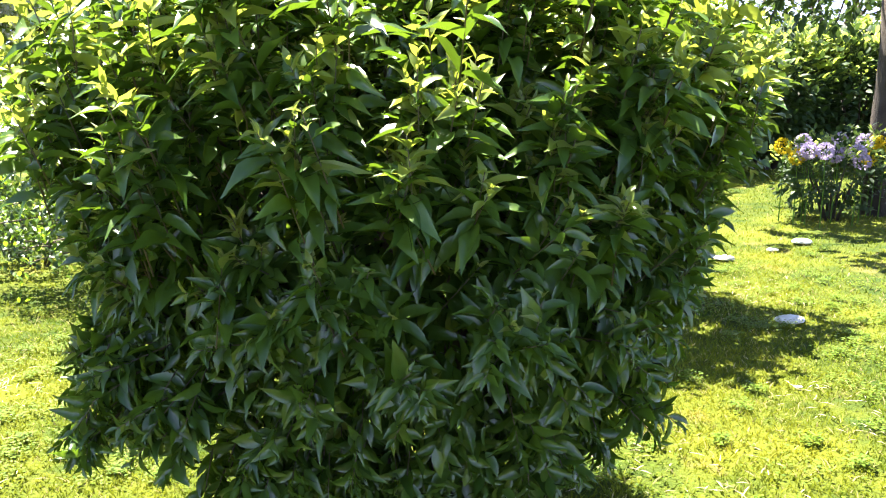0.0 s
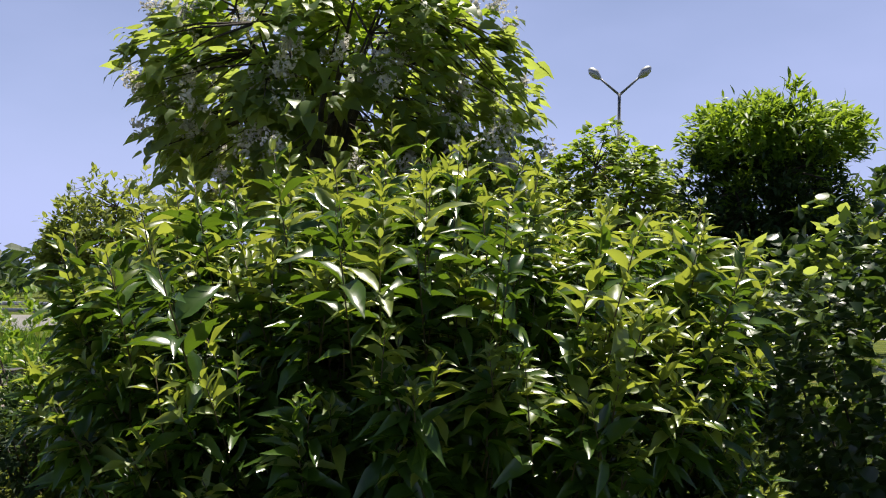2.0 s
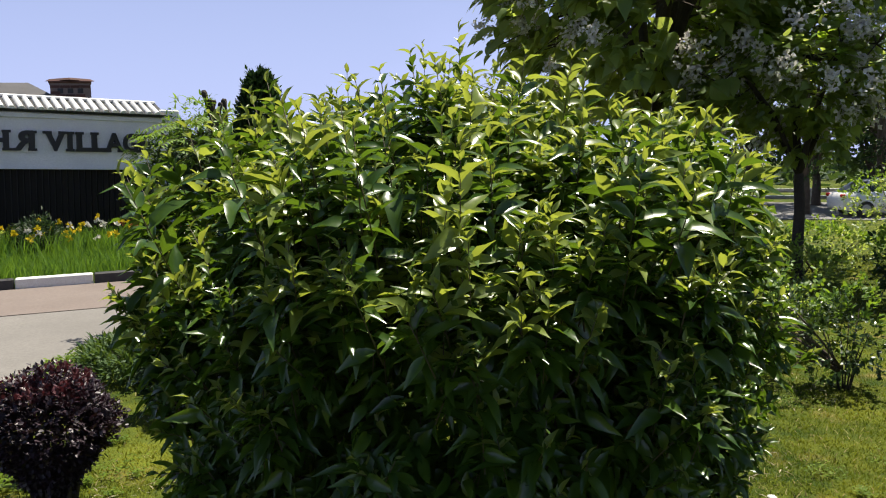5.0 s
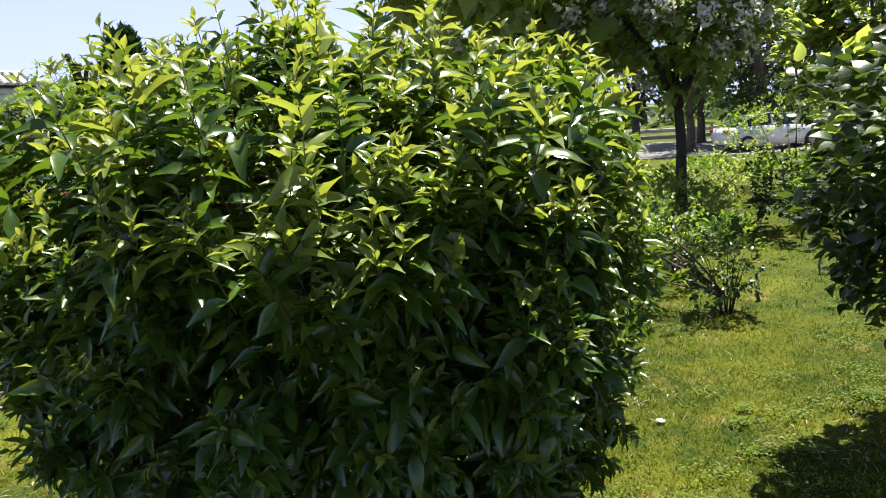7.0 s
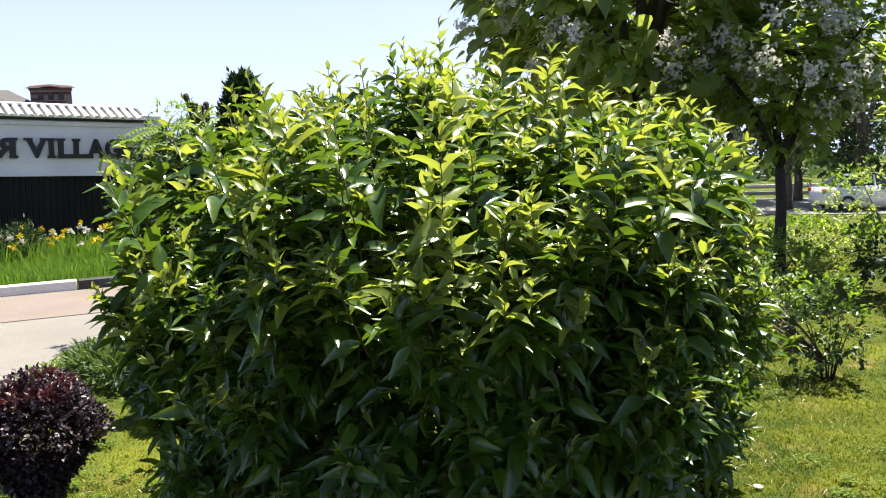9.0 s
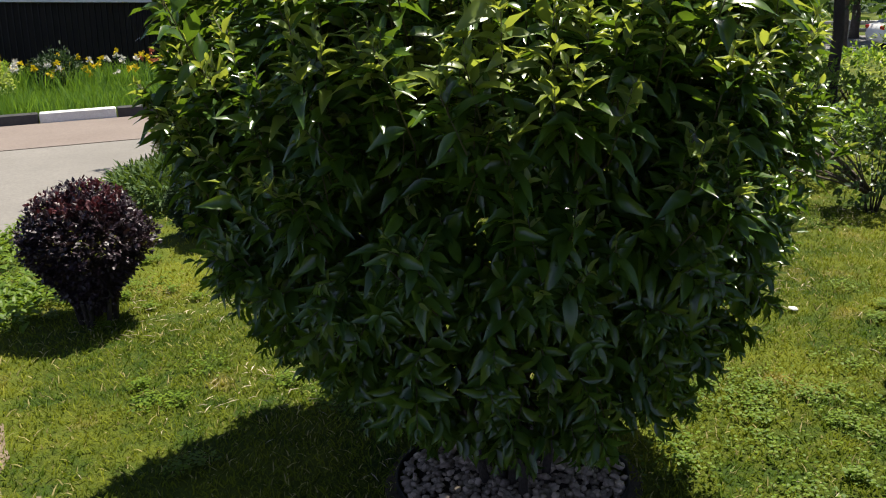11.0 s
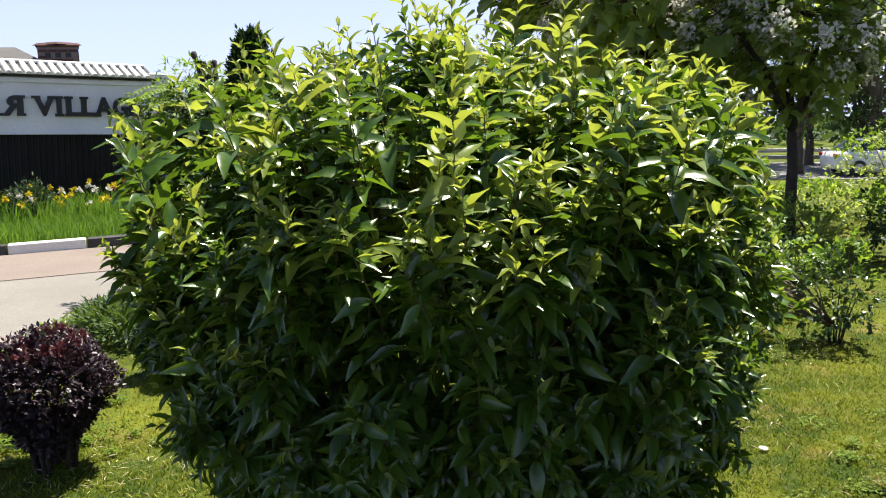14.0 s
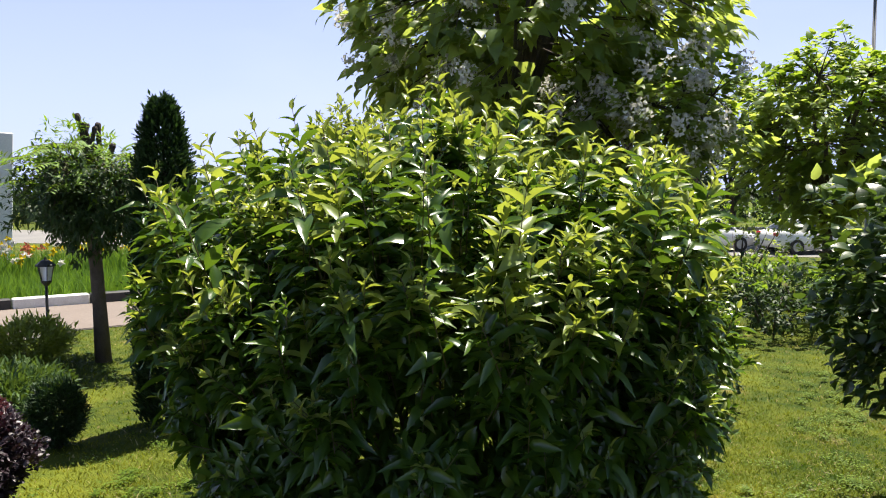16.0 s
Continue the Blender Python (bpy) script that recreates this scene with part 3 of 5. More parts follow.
    start = 1.04 - 0.74 * np.clip((pos[:, 2] - 0.80) / 0.70, 0, 1) * vigour
    young = (age > start) | gay & (age > 0.35) & (pos[:, 2] > 0.65)
    ln = ln * (1 - 0.16 * low)
    wid = rng.uniform(0.76, 1.08, len(ln))
    dr = rng.uniform(0.10, 0.75, len(ln)) * (1 - 0.3 * low)
    # the leaves that stand nearest to a passer-by are single pieces
    facing = (pos[:, 0] + 0.15) * 0.8 - pos[:, 1] * 0.6
    score = facing + 0.3 * (pos[:, 2] > 1.0) + rng.uniform(0, 0.35, len(ln)) + (age > 0.3) * 0.1
    single = np.zeros(len(ln), bool)
    single[np.argsort(-score)[:300]] = True
    for nm, sel, mat, lab in (("foliage", ~young & ~single, M_old, "dark green lance-shaped leaves"), ("young_foliage", young & ~single, M_young, "bright yellow-green young leaves")):
        part(nm, leaves(LANCE, pos[sel], ax[sel], up[sel], ln[sel], wid[sel], dr[sel]), mat, ob, lab, True, "stuff")
    base = {}
    for yv, mat in ((False, M_old), (True, M_young)):
        for c, droop in enumerate((0.15, 0.38, 0.65)):
            v, f = leaves(LANCE, np.zeros((1, 3)), np.array([[0, 1.0, 0]]), np.array([[0, 0, 1.0]]), 1.0, 1.0, droop)
            base[yv, c] = mesh_of("leaf", v, f, mat, True)
    for i in np.nonzero(single)[0]:
        y = Vector(ax[i]).normalized()
        x = y.cross(Vector(up[i])).normalized()
        z = x.cross(y)
        lf = new("leaf", base[bool(young[i]), int(rng.integers(3))])
        lf.parent = ob
        r = Matrix((x, y, z)).transposed().to_4x4()
        lf.matrix_local = Matrix.Translation(pos[i]) @ r @ Matrix.Diagonal((ln[i] * wid[i], ln[i], ln[i], 1))
    # stems: a vase of canes, and the shoots they end in
    for k in range(15):
        a = k * 2.4 + rng.uniform(-0.2, 0.2)
        r0, r1 = rng.uniform(0.03, 0.13), rng.uniform(0.45, 0.8)
        g = Geo()
        pts = [Vector((LEAN[0] * u ** 1.5 + math.cos(a) * (r0 + (r1 - r0) * u ** 1.4), math.sin(a) * (r0 + (r1 - r0) * u ** 1.4), 0.01 + 1.35 * u + 0.02 * math.sin(9 * u + k))) for u in (0, 0.12, 0.3, 0.5, 0.75, 1)]
        g.tube(pts, [0.016, 0.014, 0.012, 0.010, 0.007, 0.004], 6)
        for j in range(5):
            i = int(rng.integers(3, 5))
            p = pts[i]
            q = p + Vector((math.cos(a + rng.uniform(-0.9, 0.9)), math.sin(a + rng.uniform(-0.9, 0.9)), rng.uniform(0.5, 1.2))) * 0.25
            g.tube([p, (p + q) / 2 + Vector((0, 0, -0.02)), q], [0.007, 0.005, 0.003], 5)
        part("stem", g, M_darkbark, ob, smooth=True)
    g = Geo()
    for b, d, l, *_ in ((x, y, z) for k in shoots for x, y, z in zip(*k[:3])):
        g.tube([b - d * 0.01, b + d * l * 0.5, b + d * l * 0.97], [0.0020, 0.0016, 0.0010], 4)
    part("twig_mass", g, M_greentwig, ob, "reddish-green young twigs", True, "stuff")


build_shrub()


# ---- trees ----
def tree(name, at, label, height, r0, fork, crown, n_limb, n_clump, per, size, shape, mats, barkmat, seed, sticks=2, droop=0.4, spread=0.9, shell=0.55, flower=0, width=1.0, lump=0.35, lean=(0, 0), gaps=-9.0, shear=(0, 0)):
    """A tapered trunk with limbs that reach into an uneven crown of leaf clumps. crown: centre, half sizes."""
    rng = np.random.default_rng(seed)
    ob = thing(name, at, label, "tree")
    c, h = np.array(crown[0], float), np.array(crown[1], float)
    g = Geo()
    fk = Vector((lean[0], lean[1], fork))
    g.tube([(0, 0, -0.05), (lean[0] * 0.2, lean[1] * 0.2, fork * 0.3), (lean[0] * 0.6 + 0.03, lean[1] * 0.6, fork * 0.7), fk], [r0 * 1.25, r0, r0 * 0.9, r0 * 0.82], 10)
    d = sphere_points(rng, n_clump)
    rad = rng.uniform(shell, 1.0, n_clump) ** 0.6
    C = c + d * h * rad[:, None] * lumps(d, 3.1, lump, seed)[:, None]
    C[:, 0] += shear[0] * (C[:, 2] - c[2]) / h[2]
    C[:, 1] += shear[1] * (C[:, 2] - c[2]) / h[2]
    C = C[np.sin(C[:, 0] * 3.3 + seed) * np.sin(C[:, 1] * 2.9 + 1) + np.sin(C[:, 2] * 4.1 + C[:, 0]) * np.sin(C[:, 1] * 3.7 + C[:, 2] * 2) > gaps]
    n_clump = len(C)
    ends = []
    ld = sphere_points(rng, n_limb)
    ld[:, 2] = np.abs(ld[:, 2]) * 0.9 + 0.05
    for i in range(n_limb):
        e = Vector(c + ld[i] * h * 0.72)
        mid = fk.lerp(e, 0.45) + Vector((0, 0, 0.12 * (e - fk).length)) + Vector(rng.normal(0, 0.06, 3)) * height * 0.1
        pts = [fk, fk.lerp(mid, 0.5), mid, mid.lerp(e, 0.55) + Vector((0, 0, 0.03)), e]
        g.tube(pts, [r0 * 0.55, r0 * 0.45, r0 * 0.33, r0 * 0.2, r0 * 0.08], 7)
        ends += pts[1:]
    E = np.array([tuple(p) for p in ends])
    for i in range(0, n_clump, max(1, sticks)):
        j = np.argmin(np.linalg.norm(E - C[i], axis=1))
        a, b = Vector(E[j]), Vector(C[i])
        g.tube([a, a.lerp(b, 0.5) + Vector((0, 0, 0.04 * (b - a).length)), b], [r0 * 0.14, r0 * 0.09, r0 * 0.04], 4)
    part("trunk", g, barkmat, ob, smooth=True)
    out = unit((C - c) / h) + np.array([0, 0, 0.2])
    # upper clumps paler, lower ones darker: sun and shade put into leaf colour
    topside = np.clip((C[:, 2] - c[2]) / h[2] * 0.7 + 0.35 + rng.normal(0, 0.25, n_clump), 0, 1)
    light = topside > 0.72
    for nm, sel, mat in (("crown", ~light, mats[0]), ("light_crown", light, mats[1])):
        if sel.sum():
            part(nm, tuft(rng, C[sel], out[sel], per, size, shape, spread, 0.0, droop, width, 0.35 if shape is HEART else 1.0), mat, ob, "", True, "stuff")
    if flower:
        near = np.nonzero(np.linalg.norm((C - c) / h, axis=1) < 1.05)[0]
        k = rng.choice(near, min(flower, len(near)), replace=False)
        for q in k:
            stem = C[q] + unit(out[q]) * size * 0.75 + np.array([0, 0, size * 0.5])
            m = 30
            off = rng.normal(0, 1, (m, 3)) * np.array([0.065, 0.065, 0.075])
            v, f = leaves(PETAL, np.repeat((stem + off), 3, 0), sphere_points(rng, m * 3), sphere_points(rng, m * 3), 0.06 * rng.uniform(0.7, 1.2, m * 3), 1.0, 0.3)
            part("blossom", (v, f), M_white, ob, "white flower panicle", True)
    return ob


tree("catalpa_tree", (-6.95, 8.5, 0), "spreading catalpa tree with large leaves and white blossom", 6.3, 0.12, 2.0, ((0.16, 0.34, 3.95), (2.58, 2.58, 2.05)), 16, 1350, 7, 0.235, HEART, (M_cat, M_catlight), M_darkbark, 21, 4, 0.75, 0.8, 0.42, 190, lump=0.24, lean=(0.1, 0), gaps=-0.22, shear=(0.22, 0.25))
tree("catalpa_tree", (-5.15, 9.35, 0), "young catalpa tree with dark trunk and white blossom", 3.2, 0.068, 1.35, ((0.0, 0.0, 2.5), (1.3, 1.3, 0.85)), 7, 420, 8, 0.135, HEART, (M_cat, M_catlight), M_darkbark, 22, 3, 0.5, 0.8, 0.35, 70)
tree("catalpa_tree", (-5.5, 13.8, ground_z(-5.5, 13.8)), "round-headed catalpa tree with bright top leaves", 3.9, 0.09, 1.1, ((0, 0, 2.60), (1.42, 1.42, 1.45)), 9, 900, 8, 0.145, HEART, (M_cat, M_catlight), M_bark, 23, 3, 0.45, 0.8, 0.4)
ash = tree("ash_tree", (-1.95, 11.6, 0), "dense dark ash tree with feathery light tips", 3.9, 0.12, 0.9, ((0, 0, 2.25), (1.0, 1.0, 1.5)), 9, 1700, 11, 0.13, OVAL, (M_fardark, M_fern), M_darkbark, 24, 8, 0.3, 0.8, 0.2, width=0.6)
# head clumps carry the brighter leaf material above the dark crown
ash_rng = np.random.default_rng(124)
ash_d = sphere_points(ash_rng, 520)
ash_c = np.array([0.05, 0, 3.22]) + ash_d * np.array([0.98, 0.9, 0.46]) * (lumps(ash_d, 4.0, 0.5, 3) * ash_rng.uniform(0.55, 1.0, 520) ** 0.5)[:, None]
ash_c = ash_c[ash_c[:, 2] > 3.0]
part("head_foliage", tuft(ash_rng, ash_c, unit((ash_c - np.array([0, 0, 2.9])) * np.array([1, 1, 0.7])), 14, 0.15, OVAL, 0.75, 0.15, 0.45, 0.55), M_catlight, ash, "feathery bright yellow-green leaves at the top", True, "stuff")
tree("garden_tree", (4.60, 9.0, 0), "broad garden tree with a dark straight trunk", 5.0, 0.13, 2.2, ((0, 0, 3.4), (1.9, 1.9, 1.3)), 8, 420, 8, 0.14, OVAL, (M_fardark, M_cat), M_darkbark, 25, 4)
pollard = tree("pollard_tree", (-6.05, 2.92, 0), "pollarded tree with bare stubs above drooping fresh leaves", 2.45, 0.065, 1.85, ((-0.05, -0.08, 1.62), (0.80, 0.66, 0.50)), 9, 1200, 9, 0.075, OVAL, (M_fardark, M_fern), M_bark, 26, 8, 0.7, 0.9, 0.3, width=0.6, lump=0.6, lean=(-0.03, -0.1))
part("knuckle", Geo().tube([(-0.03, -0.1, 1.75), (-0.03, -0.08, 1.9), (-0.03, -0.05, 2.02), (-0.03, -0.05, 2.10)], [0.055, 0.075, 0.085, 0.05], 9), M_darkbark, pollard, "thick knuckled head of the trunk", True)
for k, (dx, dy, z0, h, r) in enumerate([(0.0, -0.09, 1.96, 0.42, 0.026), (0.02, -0.05, 2.0, 0.30, 0.022), (-0.02, -0.01, 2.02, 0.27, 0.020), (0.03, 0.03, 2.0, 0.26, 0.022), (-0.03, 0.07, 1.98, 0.32, 0.026), (0.0, 0.17, 1.80, 0.30, 0.028), (0.04, -0.15, 1.90, 0.20, 0.02)]):
    a = Vector((-0.03 + dx * 0.6, -0.05 + dy * 0.55, z0))
    b = a + Vector((dx, dy * 0.7, h))
    bend = Vector((0.01 * math.sin(k * 2.3), 0.035 * math.sin(k * 1.7 + 0.6), 0))
    part("stub", Geo().tube([a, a.lerp(b, 0.35) + bend, a.lerp(b, 0.75) + bend * 0.4, a.lerp(b, 0.93), b], [r * 1.3, r, r * 0.9, r * 1.2, r * 0.8], 7), M_darkbark, pollard, "bare cut-back branch stub", True)


def build_fronds():
    """Arching feathered leaf fronds that stand out of the pollard's crown."""
    rng = np.random.default_rng(28)
    for k in range(46):
        a = rng.uniform(0, 6.283)
        d = Vector((math.cos(a), math.sin(a), 0))
        s = Vector((-0.05, 0, 1.75)) + d * rng.uniform(0.1, 0.5) + Vector((0, 0, rng.uniform(-0.15, 0.28)))
        pts = [s + d * 0.42 * u + Vector((0, 0, 0.30 * u - 0.28 * u * u)) for u in (0, 0.25, 0.5, 0.75, 1)]
        fr = part("frond", Geo().tube(pts, [0.006, 0.005, 0.004, 0.003, 0.002], 4), M_greentwig, pollard)
        p, ax = [], []
        for j in range(18):
            u = 0.2 + 0.8 * j / 17
            i = min(3, int(u * 4))
            q = pts[i].lerp(pts[i + 1], u * 4 - i)
            side = Vector((-d.y, d.x, 0)) * (1 if j % 2 else -1)
            p.append(tuple(q))
            ax.append(tuple(side + d * 0.5 + Vector((0, 0, -0.25))))
        part("leaf_spray", leaves(OVAL, np.array(p), np.array(ax), np.tile([0, 0, 1.0], (18, 1)), 0.075, 0.7, 0.2), M_fern, fr, "", True, "stuff")


build_fronds()


# ---- shrubs of the border ----
def bush(name, at, label, half, clumps, per, size, shape, mats, seed, tips=0.25, spread=0.9, droop=0.2, width=1.0, lump=0.25, stems=7, base=0.12, low=0.1, category="shrub", waist=0.0, thick=1.0, tip_z=0.2):
    """A bush: canes from one foot, and a crown of clumps in an uneven dome of the given half sizes and height."""
    rng = np.random.default_rng(seed)
    ob = thing(name, at, label, category)
    hx, hy, hz = half
    d = sphere_points(rng, clumps)
    rad = rng.uniform(0.35, 1.0, clumps) ** 0.5 * lumps(d, 2.7, lump, seed)
    cz = hz * 0.52
    C = d * rad[:, None] * np.array([hx, hy, hz * 0.5]) + np.array([0, 0, cz + low * 0.5])
    C[:, 2] = np.maximum(C[:, 2], low)
    if waist:
        k = 1 - waist * np.clip((cz * 1.2 - C[:, 2]) / cz, 0, 1)
        C[:, :2] *= k[:, None]
    for k in range(stems):
        g = Geo()
        a = k * 6.283 / stems + rng.uniform(-0.3, 0.3)
        e = Vector((math.cos(a) * hx * 0.55, math.sin(a) * hy * 0.55, hz * rng.uniform(0.55, 0.8)))
        s = Vector((math.cos(a), math.sin(a), 0)) * base * hx
        g.tube([s, s.lerp(e, 0.4) + Vector((0, 0, 0.06 * hz)), e], [(0.016 * hz + 0.003) * thick, (0.011 * hz + 0.002) * thick, 0.003], 5)
        part("stem", g, M_darkbark, ob, smooth=True)
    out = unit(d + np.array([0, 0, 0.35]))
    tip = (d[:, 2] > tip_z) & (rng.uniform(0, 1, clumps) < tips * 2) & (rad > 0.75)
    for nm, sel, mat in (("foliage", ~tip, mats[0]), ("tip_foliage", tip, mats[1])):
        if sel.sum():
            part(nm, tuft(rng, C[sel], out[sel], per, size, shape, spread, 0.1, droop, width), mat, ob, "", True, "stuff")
    return ob


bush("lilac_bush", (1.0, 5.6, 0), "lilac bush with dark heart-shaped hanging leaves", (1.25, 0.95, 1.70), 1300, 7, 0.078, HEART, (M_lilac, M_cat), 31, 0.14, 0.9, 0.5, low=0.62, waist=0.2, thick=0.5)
bush("barberry_bush", (-1.9, 1.41, 0), "clipped dark purple barberry globe on a narrow foot", (0.335, 0.335, 0.69), 3000, 8, 0.03, OVAL, (M_barb, M_barbred), 32, 0.30, 1.0, 0.1, lump=0.08, stems=11, base=0.25, low=0.06, waist=0.72, tip_z=0.72)
bush("globe_conifer", (-3.36, 2.06, 0), "small dark clipped conifer globe", (0.175, 0.175, 0.44), 1300, 8, 0.04, SPRAY, (M_thuja, M_jun), 33, 0.1, 0.8, 0.0, lump=0.08, low=0.03)
bush("golden_juniper", (-6.1, 2.3, 0), "bright green feathery low juniper", (0.36, 0.34, 0.42), 520, 9, 0.08, SPRAY, (M_young, M_young), 34, 0.8, 0.8, 0.1, low=0.04)
bush("spreading_juniper", (-4.75, 1.95, 0), "low spreading green juniper mat", (0.6, 0.42, 0.24), 520, 8, 0.085, SPRAY, (M_jun, M_jun), 35, 0.3, 0.8, 0.1, low=0.03)
sparse = bush("leaning_shrub", (-1.74, 6.5, 0), "sparse shrub with arching bare stems over the grass", (0.28, 0.27, 0.74), 170, 7, 0.048, OVAL, (M_lilac, M_fern), 36, 0.5, 1.0, 0.1, low=0.06, lump=0.5, thick=0.5)


def build_arching_stems():
    rng = np.random.default_rng(37)
    for k in range(13):
        a = radians(225 + rng.uniform(-32, 32))
        L = rng.uniform(0.7, 1.35)
        d, h = Vector((math.cos(a), math.sin(a), 0)), rng.uniform(0.18, 0.62)
        pts = [Vector((0, 0, 0.12)) + d * L * u + Vector((0, 0, h * math.sin(u * 2.1))) for u in (0, 0.2, 0.45, 0.7, 0.88, 1)]
        st = part("arching_stem", Geo().tube(pts, [0.009, 0.008, 0.007, 0.006, 0.004, 0.002], 5), M_bark, sparse, "bare brown arching stem", True)
        C = np.array([tuple(pts[3].lerp(pts[5], rng.uniform(-0.4, 1)) + Vector(rng.normal(0, 0.13, 3)) + Vector((0, 0, 0.10))) for _ in range(34)])
        part("leaf_spray", tuft(rng, C, np.tile([0.0, 0, 1.0], (34, 1)), 5, 0.05, OVAL, 1.0, 0.1, 0.2), M_fern if k % 3 == 0 else M_lilac, st, "", True, "stuff")


build_arching_stems()
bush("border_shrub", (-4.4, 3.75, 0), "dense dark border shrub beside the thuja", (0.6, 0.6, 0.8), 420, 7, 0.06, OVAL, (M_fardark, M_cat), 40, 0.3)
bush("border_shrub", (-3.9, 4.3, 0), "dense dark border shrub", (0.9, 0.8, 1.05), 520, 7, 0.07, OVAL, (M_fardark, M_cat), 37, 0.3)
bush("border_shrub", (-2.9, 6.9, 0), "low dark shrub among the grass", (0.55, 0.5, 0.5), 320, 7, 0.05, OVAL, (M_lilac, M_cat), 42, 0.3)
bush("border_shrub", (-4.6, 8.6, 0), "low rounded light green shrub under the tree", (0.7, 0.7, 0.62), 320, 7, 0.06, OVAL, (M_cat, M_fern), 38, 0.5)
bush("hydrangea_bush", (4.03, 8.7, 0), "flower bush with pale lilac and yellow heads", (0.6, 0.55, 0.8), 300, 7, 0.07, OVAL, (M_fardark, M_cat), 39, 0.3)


def build_thuja():
    rng = np.random.default_rng(41)
    ob = thing("columnar_thuja", (-3.45, 2.82, 0), "slim dark green columnar thuja", "conifer")
    part("trunk", Geo().tube([(0, 0, -0.02), (0, 0, 1.0), (0, 0, 2.1)], [0.04, 0.03, 0.008], 7), M_darkbark, ob, smooth=True)
    n = 4200
    z = rng.uniform(0.05, 2.30, n)
    r = 0.215 * np.clip(1.04 - (z / 2.38) ** 6, 0.1, 1) * rng.uniform(0.72, 1.05, n) * (0.85 + 0.15 * np.clip(z / 0.4, 0, 1))
    a = rng.uniform(0, 6.283, n)
    P = np.stack([np.cos(a) * r, np.sin(a) * r, z], 1)
    out = np.stack([np.cos(a), np.sin(a), np.full(n, 1.1)], 1)
    part("foliage", tuft(rng, P, out, 6, 0.05, SPRAY, 0.6, 0.1, 0.0, 1.5), M_thuja, ob, "", True, "stuff")


build_thuja()


# ---- lawn blades ----
def fast_mesh(name, v, tri, mat):
    me = bpy.data.meshes.new(name)
    me.vertices.add(len(v))
    me.vertices.foreach_set("co", v.astype(np.float32).ravel())
    me.loops.add(tri.size)
    me.loops.foreach_set("vertex_index", tri.astype(np.int32).ravel())
    me.polygons.add(len(tri))
    me.polygons.foreach_set("loop_start", np.arange(0, tri.size, 3, dtype=np.int32))
    me.materials.append(mat)
    me.update(calc_edges=True)
    return me


def blades(rng, xy, z, height, width, lean=0.5):
    """Bent grass blades of five points and three triangles each."""
    n = len(xy)
    a, b = rng.uniform(0, 6.283, n), rng.uniform(0, 6.283, n)
    h = height * rng.uniform(0.5, 1.25, n)
    w = width * rng.uniform(0.6, 1.2, n) * 0.5
    side = np.stack([np.cos(a), np.sin(a), np.zeros(n)], 1) * w[:, None]
    bend = np.stack([np.cos(b), np.sin(b), np.zeros(n)], 1) * (h * lean * rng.uniform(0.2, 1.4, n))[:, None]
    base = np.stack([xy[:, 0], xy[:, 1], z], 1)
    up = np.array([0, 0, 1.0]) * h[:, None]
    mid, tip = base + up * 0.6 + bend * 0.4, base + up * 0.92 + bend
    v = np.stack([base - side, base + side, mid - side * 0.8, mid + side * 0.8, tip], 1).reshape(-1, 3)
    t = np.array([[0, 1, 3], [0, 3, 2], [2, 3, 4]])
    return v, (t[None] + (np.arange(n) * 5)[:, None, None]).reshape(-1, 3)


def on_lawn(p):
    ey = np.array([y for _, y in LAWN_EDGE])[::-1]
    ex = np.array([x for x, _ in LAWN_EDGE])[::-1]
    ok = p[:, 0] > np.interp(p[:, 1], ey, ex) + 0.02
    return ok & (np.hypot(p[:, 0] - RING[0], p[:, 1] - RING[1]) > 0.40)


